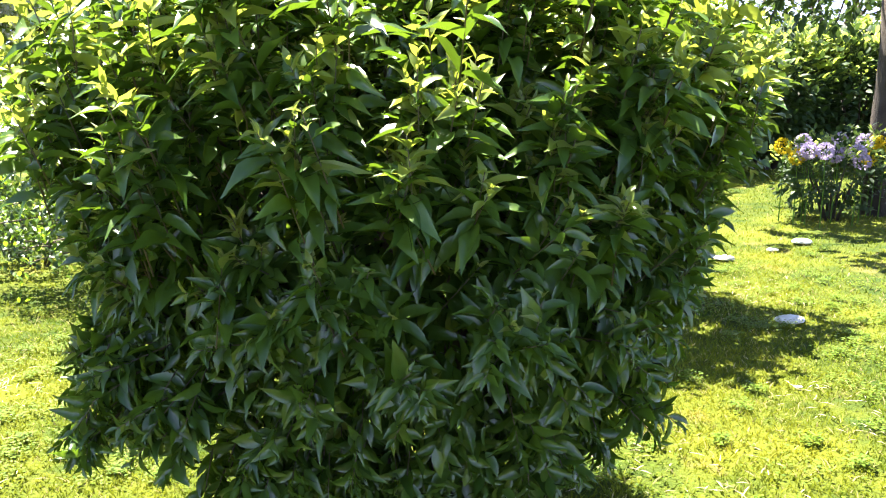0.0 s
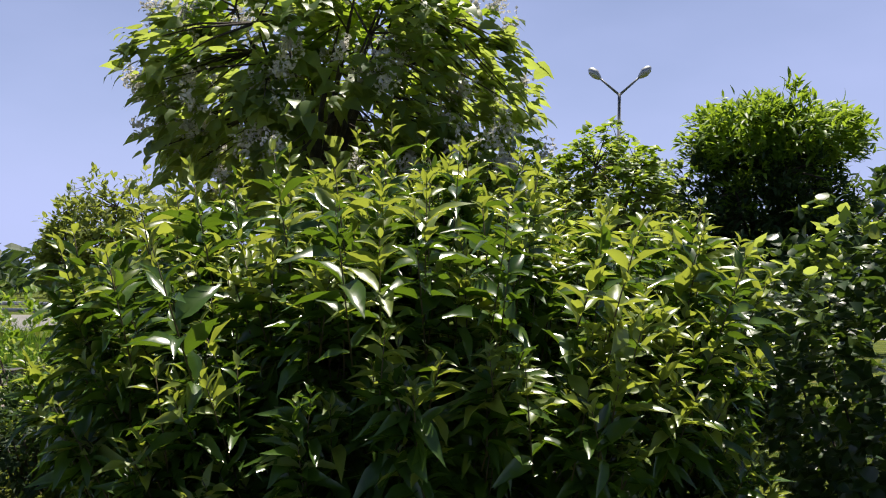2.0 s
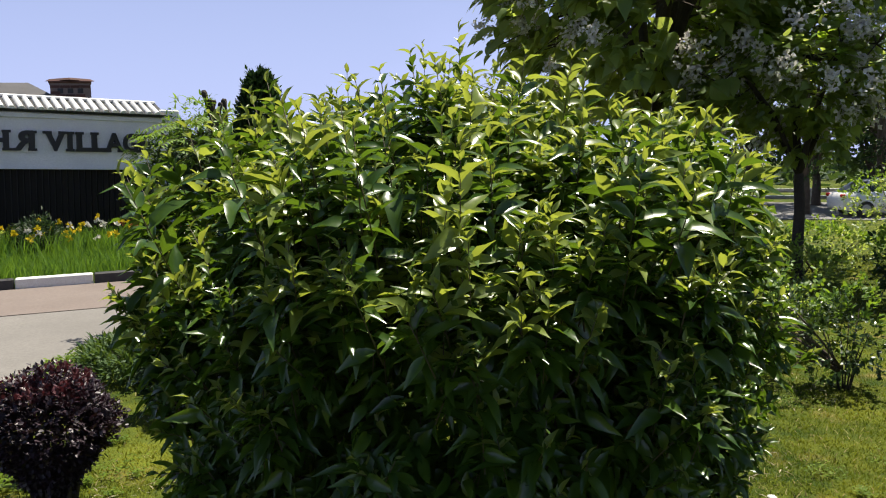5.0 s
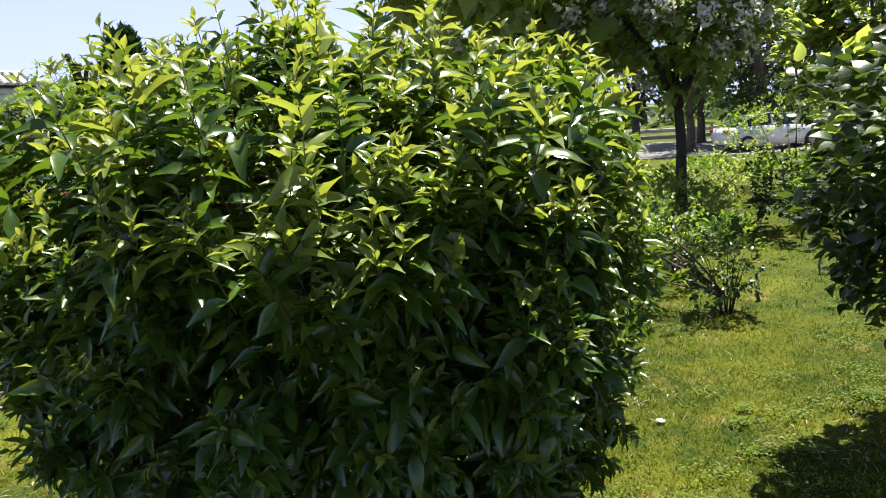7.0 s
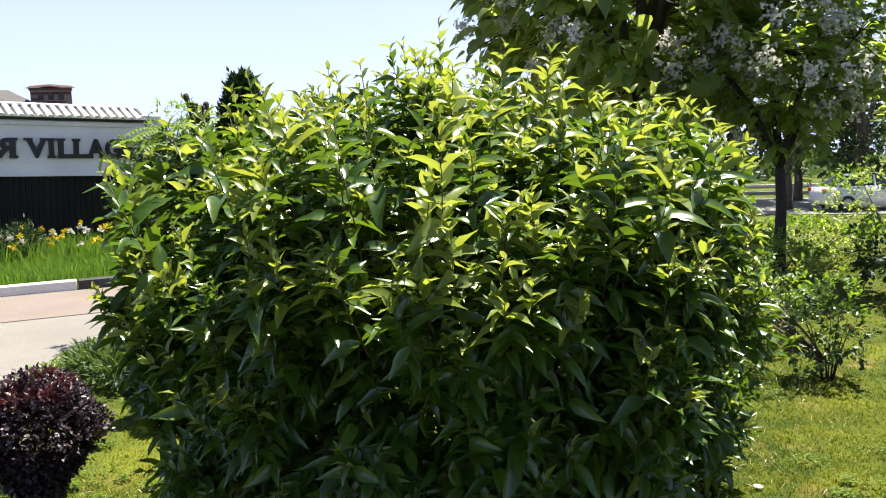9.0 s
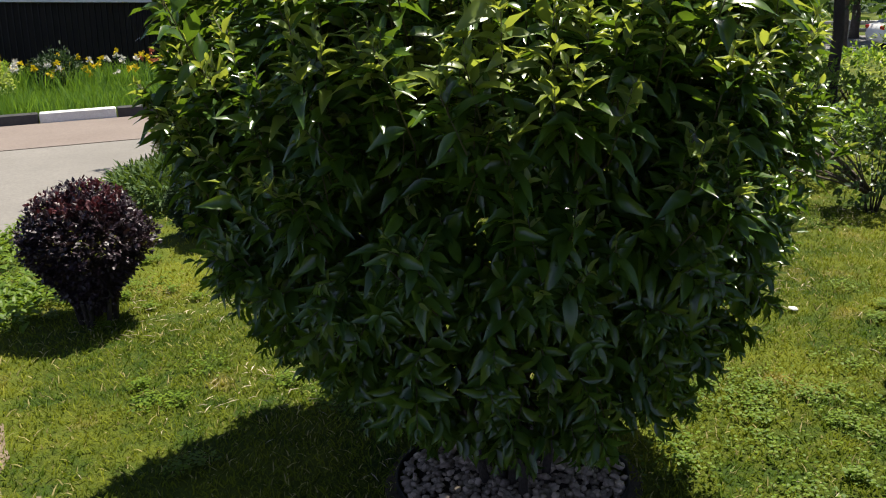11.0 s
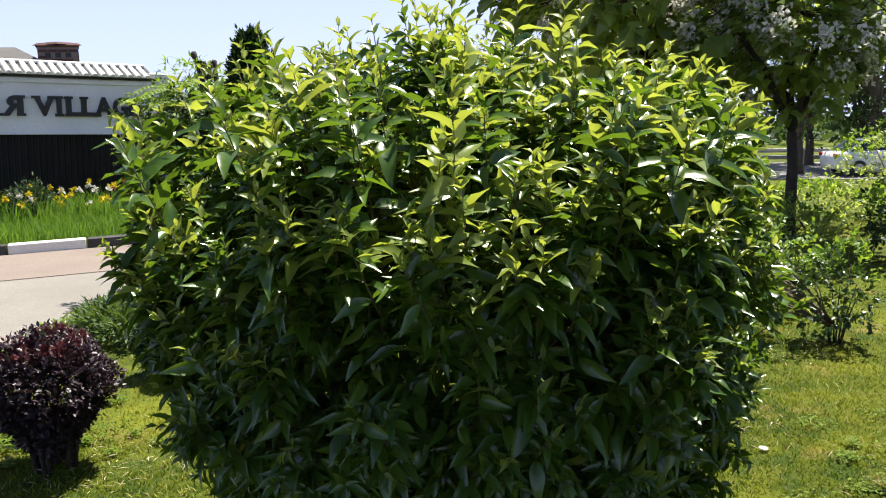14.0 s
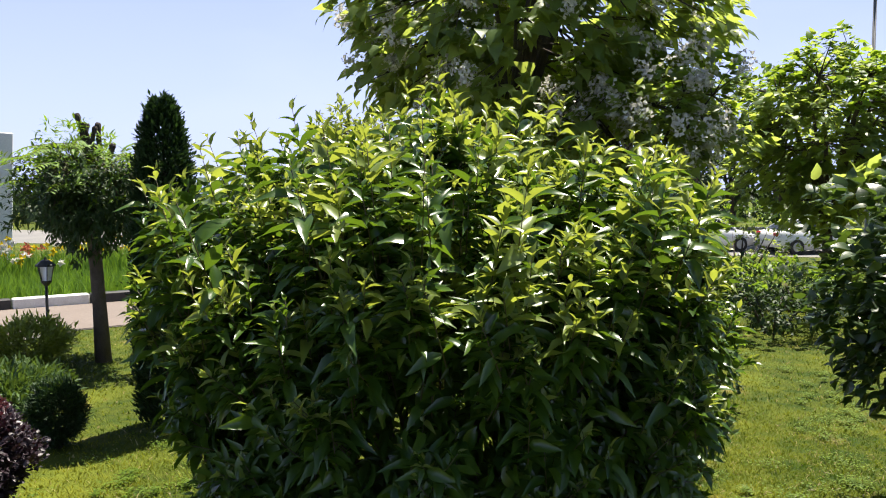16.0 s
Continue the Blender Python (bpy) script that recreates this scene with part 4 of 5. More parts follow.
def build_lawn():
    rng = np.random.default_rng(51)
    near = rng.uniform((-3.4, 0.0), (3.6, 7.6), (270000, 2))
    dist = np.hypot(near[:, 0] - 2.0, near[:, 1] - 1.6)
    rim = lambda p: np.clip(np.minimum(np.minimum(p[:, 0] + 3.4, 3.6 - p[:, 0]), np.minimum(p[:, 1], 7.6 - p[:, 1])) / 1.6 + 0.25 * np.sin(p[:, 0] * 2.3 + p[:, 1] * 1.1) * np.sin(p[:, 1] * 2.9), 0, 1)
    near = near[(rng.uniform(0, 1, len(near)) < np.clip(1.35 - dist * 0.13, 0.25, 1) * rim(near)) & on_lawn(near)]
    bare = np.sin(near[:, 0] * 3.1 + 1.0) * np.sin(near[:, 1] * 2.7 + near[:, 0] * 1.9) > 0.86
    near = near[~bare | (rng.uniform(0, 1, len(near)) < 0.35)]
    ob = new("lawn_grass", fast_mesh("lawn_grass", *blades(rng, near, np.zeros(len(near)), 0.025, 0.0060, 1.3), M_blade))
    tagged(ob, "short mown grass of the lawn", "grass", kind="stuff")
    far = rng.uniform((-8.2, -2.0), (7.5, 14.5), (120000, 2))
    far = far[on_lawn(far) & (rng.uniform(0, 1, len(far)) < 1 - rim(far))]
    z = np.array([ground_z(x, y) for x, y in far])
    ob = new("far_lawn_grass", fast_mesh("far_lawn_grass", *blades(rng, far, z, 0.028, 0.010, 1.2), M_blade))
    tagged(ob, "mown grass farther off on the lawn", "grass", kind="stuff")
    # clover grows in low mats of many sizes
    mats = rng.uniform((-3.0, 0.4), (3.4, 8.4), (950, 2))
    mats = mats[np.sin(mats[:, 0] * 1.7 + 0.4) * np.cos(mats[:, 1] * 1.3 + mats[:, 0]) + rng.normal(0, 0.4, len(mats)) > 0.0]
    k = rng.integers(0, len(mats), 42000)
    c = mats[k] + rng.normal(0, 1, (42000, 2)) * (0.02 + 0.09 * rng.uniform(0, 1, len(mats)) ** 2)[k][:, None]
    c = c[on_lawn(c)]
    P = np.column_stack([c, rng.uniform(0.015, 0.045, len(c))])
    a = rng.uniform(0, 6.283, len(c))
    D = np.stack([np.cos(a), np.sin(a), rng.uniform(-0.1, 0.4, len(c))], 1)
    v, f = leaves(OVAL, P, D, np.tile([0, 0, 1.0], (len(c), 1)), rng.uniform(0.009, 0.021, len(c)), 1.4, 0.2)
    ob = new("clover", mesh_of("clover", v, f, M_clover))
    tagged(ob, "clover and low weeds in the lawn", "weeds", kind="stuff")
    q = rng.uniform((-2.2, 0.5), (2.8, 6.5), (9000, 2))
    q = q[on_lawn(q) & (np.sin(q[:, 0] * 3.1 + 1.0) * np.sin(q[:, 1] * 2.7 + q[:, 0] * 1.9) + rng.normal(0, 0.3, len(q)) > 0.6)]
    a = rng.uniform(0, 6.283, len(q))
    v, f = leaves(SPRAY, np.column_stack([q, rng.uniform(0.012, 0.034, len(q))]), np.stack([np.cos(a), np.sin(a), rng.uniform(-0.2, 0.25, len(q))], 1), np.tile([0, 0, 1.0], (len(q), 1)), rng.uniform(0.03, 0.075, len(q)), 0.35, 0.1)
    ob = new("dry_clippings", mesh_of("dry_clippings", v, f, M_dry))
    tagged(ob, "pale dry grass clippings lying on the lawn", "clippings", kind="stuff")
    e = rng.uniform((-5.5, 0.2), (-2.3, 2.0), (14000, 2))
    ey = np.array([y for _, y in LAWN_EDGE])[::-1]
    ex = np.array([x for x, _ in LAWN_EDGE])[::-1]
    gap = e[:, 0] - np.interp(e[:, 1], ey, ex)
    e = e[(gap > 0.02) & (gap < 1.5) & (rng.uniform(0, 1, len(e)) < 1.3 - gap)]
    e = np.concatenate([e, rng.normal((0.32, 0.92), (0.22, 0.09), (420, 2)), rng.normal((-2.35, 0.95), (0.25, 0.16), (700, 2))])
    P = np.column_stack([e, rng.uniform(0.02, 0.09, len(e))])
    a = rng.uniform(0, 6.283, len(e))
    D = np.stack([np.cos(a), np.sin(a), rng.uniform(0.2, 1.2, len(e))], 1)
    v, f = leaves(OVAL, P, D, np.tile([0, 0, 1.0], (len(e), 1)), rng.uniform(0.03, 0.07, len(e)), 0.9, 0.3)
    ob = new("edge_weeds", mesh_of("edge_weeds", v, f, M_clover))
    tagged(ob, "leafy green weeds along the driveway edge", "weeds", kind="stuff")


build_lawn()


# ---- the bed beyond the kerb ----
def build_bed():
    rng = np.random.default_rng(61)
    p = rng.uniform((-12.6, -8.5), (-10.38, 8.0), (30000, 2))
    ob = new("tall_grass", fast_mesh("tall_grass", *blades(rng, p, np.zeros(len(p)), 0.33, 0.013, 0.45), M_tall))
    tagged(ob, "strip of tall green grass behind the kerb", "grass", kind="stuff")
    p = rng.uniform((-15.2, -8.5), (-12.6, 8.0), (14000, 2))
    ob = new("iris_leaves", fast_mesh("iris_leaves", *blades(rng, p, np.zeros(len(p)), 0.5, 0.022, 0.35), M_tall))
    tagged(ob, "sword-leaved perennials before the wall", "perennials", kind="stuff")
    for nm, mat, k, lab in (("yellow_flower", M_yellow, 130, "yellow iris flower on its stalk"), ("white_flower", M_white, 100, "white daisy flower on its stalk"), ("red_flower", M_orange, 12, "red flower on its stalk")):
        for i in range(k):
            x, y = rng.uniform(-15.0, -12.3), rng.uniform(-4.5, 6.5) if mat is not M_orange else rng.uniform(2.2, 3.6)
            h = rng.uniform(0.38, 0.68)
            fl = thing(nm, (x, y, 0), lab, "flower", nm + "s of the bed")
            part("stalk", Geo().tube([(0, 0, 0), (0.01, 0.01, h * 0.5), (0.02, 0.0, h)], [0.006, 0.005, 0.004], 4), M_tall, fl)
            d = sphere_points(rng, 9) + np.array([0, 0, 0.3])
            part("bloom", leaves(PETAL, np.tile([0.02, 0, h], (9, 1)), d, sphere_points(rng, 9), 0.075, 0.9, 0.4), mat, fl, "", True)


build_bed()
bush("juniper_shrub", (-12.9, -0.75, 0), "spreading juniper with bright tips before the wall", (0.95, 1.0, 0.85), 700, 8, 0.10, SPRAY, (M_cat, M_fern), 71, 0.5, 0.9, 0.1, low=0.05)
bush("small_conifer", (-13.6, 0.75, 0), "small dark conifer shrub before the wall", (0.4, 0.4, 0.7), 260, 8, 0.10, SPRAY, (M_thuja, M_fardark), 72, 0.2, low=0.05)

# ---- wall with lettering, house behind ----
WALL_O, WALL_U = Vector((-15.1, -0.04, 0)), Vector((-0.278, 0.9606, 0))
WALL_N = Vector((0.9606, 0.278, 0))
WALL_A = math.atan2(WALL_U.y, WALL_U.x)


def on_wall(s, out, z):
    return WALL_U * s + WALL_N * out + Vector((0, 0, z))


# the wall follows the fall of the land along its length
WALL_TILT = Matrix.Rotation(-0.042, 4, WALL_N)


def build_wall():
    wall = thing("boundary_wall", WALL_O, "long white rendered wall over dark slatted cladding", "wall")
    wall.matrix_world = Matrix.Translation(WALL_O) @ WALL_TILT
    s0, s1 = -7.5, 3.15
    c, w = (s0 + s1) / 2, s1 - s0
    part("core", Geo().box(on_wall(c, -0.14, 0.72), (w, 0.22, 1.76), WALL_A), M_letter, wall, "dark wall behind the slats")
    part("fascia", Geo().box(on_wall(c, -0.10, 2.135), (w, 0.34, 1.05), WALL_A, 0.01), M_render, wall, "white rendered band")
    part("sill_strip", Geo().box(on_wall(c, 0.09, 1.60), (w, 0.06, 0.03), WALL_A, 0.004), M_render, wall)
    part("cornice", Geo().box(on_wall(c, 0.09, 2.585), (w, 0.05, 0.10), WALL_A, 0.012), M_render, wall)
    part("cap", Geo().box(on_wall(c, -0.06, 2.67), (w + 0.1, 0.52, 0.05), WALL_A, 0.01), M_tiled, wall)
    # dark sheet under the tiles, so the gaps between them come out dark
    part("gap_backing", Geo().box((0, 0, 0), (w + 0.06, 0.62, 0.03), 0, 0.004), M_tiled, wall, "dark panel behind the gaps between the tiles").matrix_local = Matrix.Translation(on_wall(c, -0.06, 2.80)) @ Matrix.Rotation(WALL_A, 4, "Z") @ Matrix.Rotation(radians(24), 4, "X")
    slat = mesh_of("slat", *(lambda g: (g.v, g.f))(Geo().box((0, 0, 0.71), (0.085, 0.03, 1.74), 0, 0.006)), M_slat)
    for i in range(int(w / 0.11)):
        ob = new("slat", slat)
        ob.parent = wall
        ob.matrix_local = Matrix.Translation(on_wall(s0 + 0.06 + i * 0.11, -0.010, 0.0)) @ Matrix.Rotation(WALL_A, 4, "Z")
    g = Geo()
    for k in range(7):
        a0 = math.pi * k / 6
        g.v += [(0.058 * math.cos(a0), -0.33, 0.062 * math.sin(a0)), (0.050 * math.cos(a0), 0.30, 0.052 * math.sin(a0))]
    g.f += [(2 * k, 2 * k + 2, 2 * k + 3, 2 * k + 1) for k in range(6)] + [tuple(2 * k for k in range(6, -1, -1)), tuple(2 * k + 1 for k in range(7))]
    tile = mesh_of("roof_tile", g.v, g.f, M_tilew, False)
    for i in range(int(w / 0.168)):
        ob = new("roof_tile", tile)
        ob.parent = wall
        ob.matrix_local = Matrix.Translation(on_wall(s0 + 0.09 + i * 0.168, -0.06, 2.818)) @ Matrix.Rotation(WALL_A, 4, "Z") @ Matrix.Rotation(radians(24), 4, "X")
    part("ridge", Geo().box(on_wall(c, -0.32, 2.955), (w, 0.12, 0.06), WALL_A, 0.02), M_tilew, wall)
    part("end_pillar", Geo().box(on_wall(s1 + 0.16, -0.12, 1.35), (0.4, 0.42, 2.9), WALL_A, 0.02), M_render, wall)
    return wall


build_wall()


def build_letters():
    sign = thing("wall_sign", WALL_O, "raised black slab-serif letters on the white wall", "sign")
    sign.matrix_world = Matrix.Translation(WALL_O) @ WALL_TILT
    face = Matrix((WALL_U, (0, 0, 1), WALL_N)).transposed().to_4x4()
    H, zb = 0.375, 1.925
    row = [("B", -0.47, 0.32, False), ("H", -0.09, 0.37, False), ("R", 0.35, 0.37, True), ("V", 0.90, 0.37, False), ("I", 1.305, 0.085, False), ("L", 1.47, 0.27, False), ("L", 1.75, 0.27, False), ("A", 2.0, 0.35, False), ("G", 2.35, 0.29, False), ("E", 2.67, 0.27, False)]
    for ch, s, wd, flip in row:
        cu = bpy.data.curves.new("letter", "FONT")
        cu.body, cu.size, cu.extrude, cu.offset = ch, 1.0, 0.03, 0.036
        tmp = new("letter_shape", cu)
        me = bpy.data.meshes.new_from_object(tmp.evaluated_get(bpy.context.evaluated_depsgraph_get()))
        bpy.data.objects.remove(tmp)
        co = np.array([v.co for v in me.vertices])
        lo, hi = co.min(0), co.max(0)
        g = Geo()
        q = (co - lo) / np.maximum(hi - lo, 1e-6)
        if flip:
            q[:, 0] = 1 - q[:, 0]
        v = [(x * wd, y * H, z * 0.06) for x, y, z in q]
        fs = [tuple(p.vertices) if not flip else tuple(reversed(p.vertices)) for p in me.polygons]
        g.add(v, fs)
        slab, t = 0.048, 0.15
        feet = {"H": [(0.1, 0), (0.9, 0), (0.1, 1), (0.9, 1)], "R": [(0.9, 0), (0.1, 0), (0.9, 1)], "V": [(0.12, 1), (0.88, 1)], "I": [(0.5, 0), (0.5, 1)], "L": [(0.2, 1), (0.2, 0)], "A": [(0.1, 0), (0.9, 0)], "B": [(0.06, 0), (0.06, 1)], "E": [(0.06, 0), (0.06, 1)], "G": [(0.86, 0.42)]}
        for fx, fy in feet.get(ch, []):
            g.box((fx * wd, fy * (H - slab) + slab / 2, 0.029), (t, slab, 0.056))
        ob = part("letter", g, M_letter, sign)
        ob.matrix_local = Matrix.Translation(on_wall(s, 0.078, zb)) @ face


build_letters()


def build_house():
    ob = thing("house", (-24.5, -1.15, -0.25), "low house with a grey roof and brown brick chimney", "house")
    g = Geo()
    L, W, e, r = 9.0, 4.0, 3.0, 4.1
    vs = [(W, -L, e), (W, 3.0, e), (0, -L, r), (0, 1.4, r), (-W, -L, e), (-W, 3.0, e)]
    vs += [(x, y, z - 0.12) for x, y, z in vs]
    fs = [(0, 1, 3, 2), (2, 3, 5, 4), (1, 5, 3), (6, 8, 9, 7), (8, 10, 11, 9), (7, 9, 11), (0, 6, 7, 1), (1, 7, 11, 5), (4, 5, 11, 10), (0, 2, 8, 6), (2, 4, 10, 8)]
    part("roof", g.add(vs, fs), M_roof, ob)
    part("wall", Geo().box((0, -3.2, 1.38), (7.0, 11.4, 2.76), 0, 0.02), M_render, ob)
    ch = part("chimney", Geo().box((1.55, 2.5, 3.3), (0.68, 0.98, 1.3)), M_mortar, ob, "brown brick chimney")
    bm = mesh_of("brick", *(lambda q: (q.v, q.f))(Geo().box((0, 0, 0), (0.02, 0.235, 0.068), 0, 0.004)), M_brick)
    bs = mesh_of("brick", *(lambda q: (q.v, q.f))(Geo().box((0, 0, 0), (0.225, 0.02, 0.068), 0, 0.004)), M_brick)
    for row in range(13):
        z = 2.92 + row * 0.078
        for k in range(5):
            y = 2.5 - 0.49 + 0.12 + (k - (row % 2) * 0.5) * 0.245
            if abs(y - 2.5) < 0.44 and not (row in (10, 11) and 1 <= k <= 3):
                b = new("brick", bm)
                b.parent, b.location = ch, (1.895, y, z)
        for k in range(3):
            b = new("brick", bs)
            b.parent, b.location = ch, (1.55 - 0.23 + k * 0.235, 2.995, z)
    # openings are solid black blocks; the hollow's darkness is put into the colour
    for k in range(3):
        part("flue_opening", Geo().box((1.885, 2.5 - 0.245 + k * 0.245, 3.745), (0.03, 0.14, 0.13)), M_letter, ch)
    part("chimney_cap", Geo().box((1.55, 2.5, 3.985), (0.78, 1.06, 0.07), 0, 0.02), M_brick, ch)
    part("chimney_crown", Geo().lathe([(0.62, 4.02), (0.5, 4.08), (0.0, 4.10)], 4, (1.55, 2.5, 0)), M_brick, ch)


build_house()


# ---- lanterns and street lamps ----
def build_lantern():
    ob = thing("garden_lantern", (-6.75, 2.54, 0.03), "small black post lantern with glass sides", "lantern")
    part("post", Geo().tube([(0, 0, 0), (0, 0, 0.05), (0, 0, 0.68)], [0.035, 0.016, 0.014], 10), M_blackmetal, ob, smooth=True)
    part("base_plate", Geo().lathe([(0.0, 0.03), (0.05, 0.025), (0.07, 0.0)], 16), M_blackmetal, ob, smooth=True)
    head = part("cage", Geo().lathe([(0.02, 0.66), (0.055, 0.70), (0.055, 0.715), (0.05, 0.715)], 6), M_blackmetal, ob)
    part("glass", Geo().lathe([(0.045, 0.715), (0.075, 0.86)], 6), M_frost, ob, "pale glass panes")
    part("roof", Geo().lathe([(0.105, 0.86), (0.10, 0.875), (0.05, 0.915), (0.012, 0.93), (0.012, 0.95), (0.0, 0.955)], 6), M_blackmetal, ob)
    for k in range(6):
        a = math.pi * k / 3
        part("bar", Geo().tube([(0.048 * math.cos(a), 0.048 * math.sin(a), 0.71), (0.08 * math.cos(a), 0.08 * math.sin(a), 0.865)], [0.005, 0.005], 4), M_blackmetal, ob)


build_lantern()


def street_lamp(at, h, turn, heads=(-1, 1)):
    ob = thing("street_lamp", at, "grey street lamp with two angled heads" if len(heads) > 1 else "grey street lamp with one head", "street lamp", "street lamps along the far road")
    part("pole", Geo().tube([(0, 0, -0.1), (0, 0, 1.2), (0, 0, 1.25), (0, 0, h)], [0.10, 0.10, 0.065, 0.05], 10), M_greymetal, ob, smooth=True)
    for sgn in heads:
        d = Vector((math.cos(turn) * sgn, math.sin(turn) * sgn, 0))
        a, b = Vector((0, 0, h - 0.05)), Vector((0, 0, h + 0.50)) + d * 0.62
        part("arm", Geo().tube([a, a.lerp(b, 0.5), b], [0.04, 0.035, 0.03], 8), M_greymetal, ob, smooth=True)
        ax = (d * 0.8 + Vector((0, 0, 0.75))).normalized()
        hd = Geo()
        pts = [b - ax * 0.06 + ax * u for u in (0, 0.08, 0.22, 0.38, 0.47)]
        hd.tube(pts, [0.05, 0.09, 0.145, 0.12, 0.04], 10)
        part("lamp_head", hd, M_steel, ob, "pale grey lamp head", True)
    return ob


street_lamp((-11.15, 24.4, -0.9), 7.80, radians(28))
street_lamp((-3.1, 32.4, -1.4), 7.6, radians(10), (-1,))

# ---- far road, guardrail, cars ----
RD, RN = Vector((0.72, 0.694, 0)), Vector((-0.694, 0.72, 0))


def build_far_road():
    o = Vector((-22.0, 30.3, 0))
    vs, fs = [], []
    for i in range(-14, 15):
        for w in (-2.2, 7.0):
            p = o + RD * i * 5 + RN * w
            vs.append((p.x, p.y, ground_z((o + RD * i * 5).x, (o + RD * i * 5).y) + 0.08))
    n = len(vs) // 2
    vs += [(x, y, z - 0.9) for x, y, z in vs]
    for i in range(n - 1):
        a = 2 * i
        fs += [(a, a + 2, a + 3, a + 1), (a, a + 2 * n, a + 2 * n + 2, a + 2), (a + 1, a + 3, a + 3 + 2 * n, a + 1 + 2 * n)]
    solid("far_road", Geo().add(vs, fs), M_asphalt, (0, 0, 0), "pale grey road beyond the garden", "road", kind="structure")
    rail = thing("guardrail", (0, 0, 0), "galvanised steel guardrail along the far road", "guardrail")
    for i in range(-10, 11):
        p = o + RD * i * 3 + RN * 7.4
        q = o + RD * (i + 1) * 3 + RN * 7.4
        z, z2 = ground_z(p.x, p.y), ground_z(q.x, q.y)
        part("post", Geo().box((p.x, p.y, z + 0.35), (0.1, 0.1, 1.1)), M_steel, rail)
        for h in (0.45, 0.78):
            part("beam", Geo().tube([(p.x, p.y, z + h), (q.x, q.y, z2 + h)], [0.10, 0.10], 6), M_steel, rail)
    return o


ROAD_O = build_far_road()


def car(at, turn):
    """A white saloon: lofted body, cabin glass, wheels, lamps."""
    ob = thing("parked_car", at, "white saloon car parked on the far road", "car", "cars on the far road")
    ob.rotation_euler = (0, 0, turn)
    st = [(-2.2, 0.62, 0.45, 0.72), (-2.1, 0.80, 0.28, 0.92), (-1.5, 0.88, 0.20, 0.98), (-0.6, 0.90, 0.18, 0.98), (0.6, 0.90, 0.18, 0.95), (1.4, 0.87, 0.20, 0.90), (2.0, 0.78, 0.26, 0.76), (2.2, 0.58, 0.40, 0.62)]
    vs, fs = [], []
    for x, w, z0, z1 in st:
        m = (z0 + z1) / 2
        vs += [(x, -w * 0.9, z0), (x, -w, m), (x, -w * 0.93, z1 - 0.05), (x, -w * 0.8, z1), (x, w * 0.8, z1), (x, w * 0.93, z1 - 0.05), (x, w, m), (x, w * 0.9, z0)]
    for i in range(len(st) - 1):
        fs += [(8 * i + k, 8 * i + (k + 1) % 8, 8 * i + 8 + (k + 1) % 8, 8 * i + 8 + k) for k in range(8)]
    fs += [tuple(range(7, -1, -1)), tuple(8 * (len(st) - 1) + k for k in range(8))]
    part("body", Geo().add(vs, fs), M_carpaint, ob, "white painted body", True)
    cab = [(-1.75, 0.70, 0.95, 0.97), (-1.0, 0.62, 0.95, 1.36), (-0.2, 0.60, 0.95, 1.43), (0.45, 0.60, 0.95, 1.38), (1.2, 0.70, 0.92, 0.94)]
    vs, fs = [], []
    for x, w, z0, z1 in cab:
        vs += [(x, -0.76, z0), (x, -w, z1), (x, w, z1), (x, 0.76, z0)]
    for i in range(len(cab) - 1):
        fs += [(4 * i + k, 4 * i + k + 1, 4 * i + 5 + k, 4 * i + 4 + k) for k in range(3)]
    part("cabin_glass", Geo().add(vs, fs), M_glass, ob, "dark tinted windows", True)
    part("car_roof", Geo().add([(-1.05, -0.60, 1.365), (-0.2, -0.585, 1.44), (0.47, -0.58, 1.39), (0.47, 0.58, 1.39), (-0.2, 0.585, 1.44), (-1.05, 0.60, 1.365), (-1.05, -0.60, 1.33), (-0.2, -0.585, 1.40), (0.47, -0.58, 1.35), (0.47, 0.58, 1.35), (-0.2, 0.585, 1.40), (-1.05, 0.60, 1.33)], [(0, 1, 4, 5), (1, 2, 3, 4), (0, 6, 7, 1), (1, 7, 8, 2), (2, 8, 9, 3), (3, 9, 10, 4), (4, 10, 11, 5), (5, 11, 6, 0)]), M_carpaint, ob, smooth=True)
    for sgn in (-1, 1):
        for x0, x1, x2 in ((-1.05, -1.72, 0), (0.47, 1.18, 0), (-0.25, -0.25, 1)):
            part("pillar", Geo().tube([(x0, sgn * 0.61, 1.37), (x1, sgn * 0.76, 0.95)], [0.035, 0.045], 5), M_carpaint, ob)
        for x in (-1.35, 1.35):
            wheel = part("wheel", Geo().tube([(x, sgn * 0.70, 0.31), (x, sgn * 0.90, 0.31)], [0.31, 0.31], 18), M_tyre, ob, "black tyre")
            part("rim", Geo().tube([(x, sgn * 0.89, 0.31), (x, sgn * 0.915, 0.31)], [0.2, 0.18], 14), M_steel, wheel, "grey metal rim")
        part("headlight", Geo().box((2.08, sgn * 0.58, 0.64), (0.2, 0.28, 0.12), 0, 0.03), M_frost, ob)
        part("tail_light", Geo().box((-2.12, sgn * 0.62, 0.82), (0.14, 0.26, 0.14), 0, 0.03), M_red, ob, "red tail light")
    return ob


for along in (0.0, 4.5):
    p = ROAD_O + RD * along
    car((p.x, p.y, ground_z(p.x, p.y) + 0.08), math.atan2(RD.y, RD.x) + radians(24))


# ---- far trees and hedges ----
def far_tree(at, h, r, seed, mats, size=0.3, slim=1.0, label="distant leafy tree across the road"):
    z = ground_z(*at)
    return tree("far_tree", (*at, z), label, h, 0.1 + 0.012 * h, h * 0.2, ((0, 0, h * 0.58), (r * slim, r * slim, h * 0.44)), 6, 330, 6, size, OVAL, mats, M_bark, seed, 6, 0.2, 0.9, 0.3, lump=0.5)


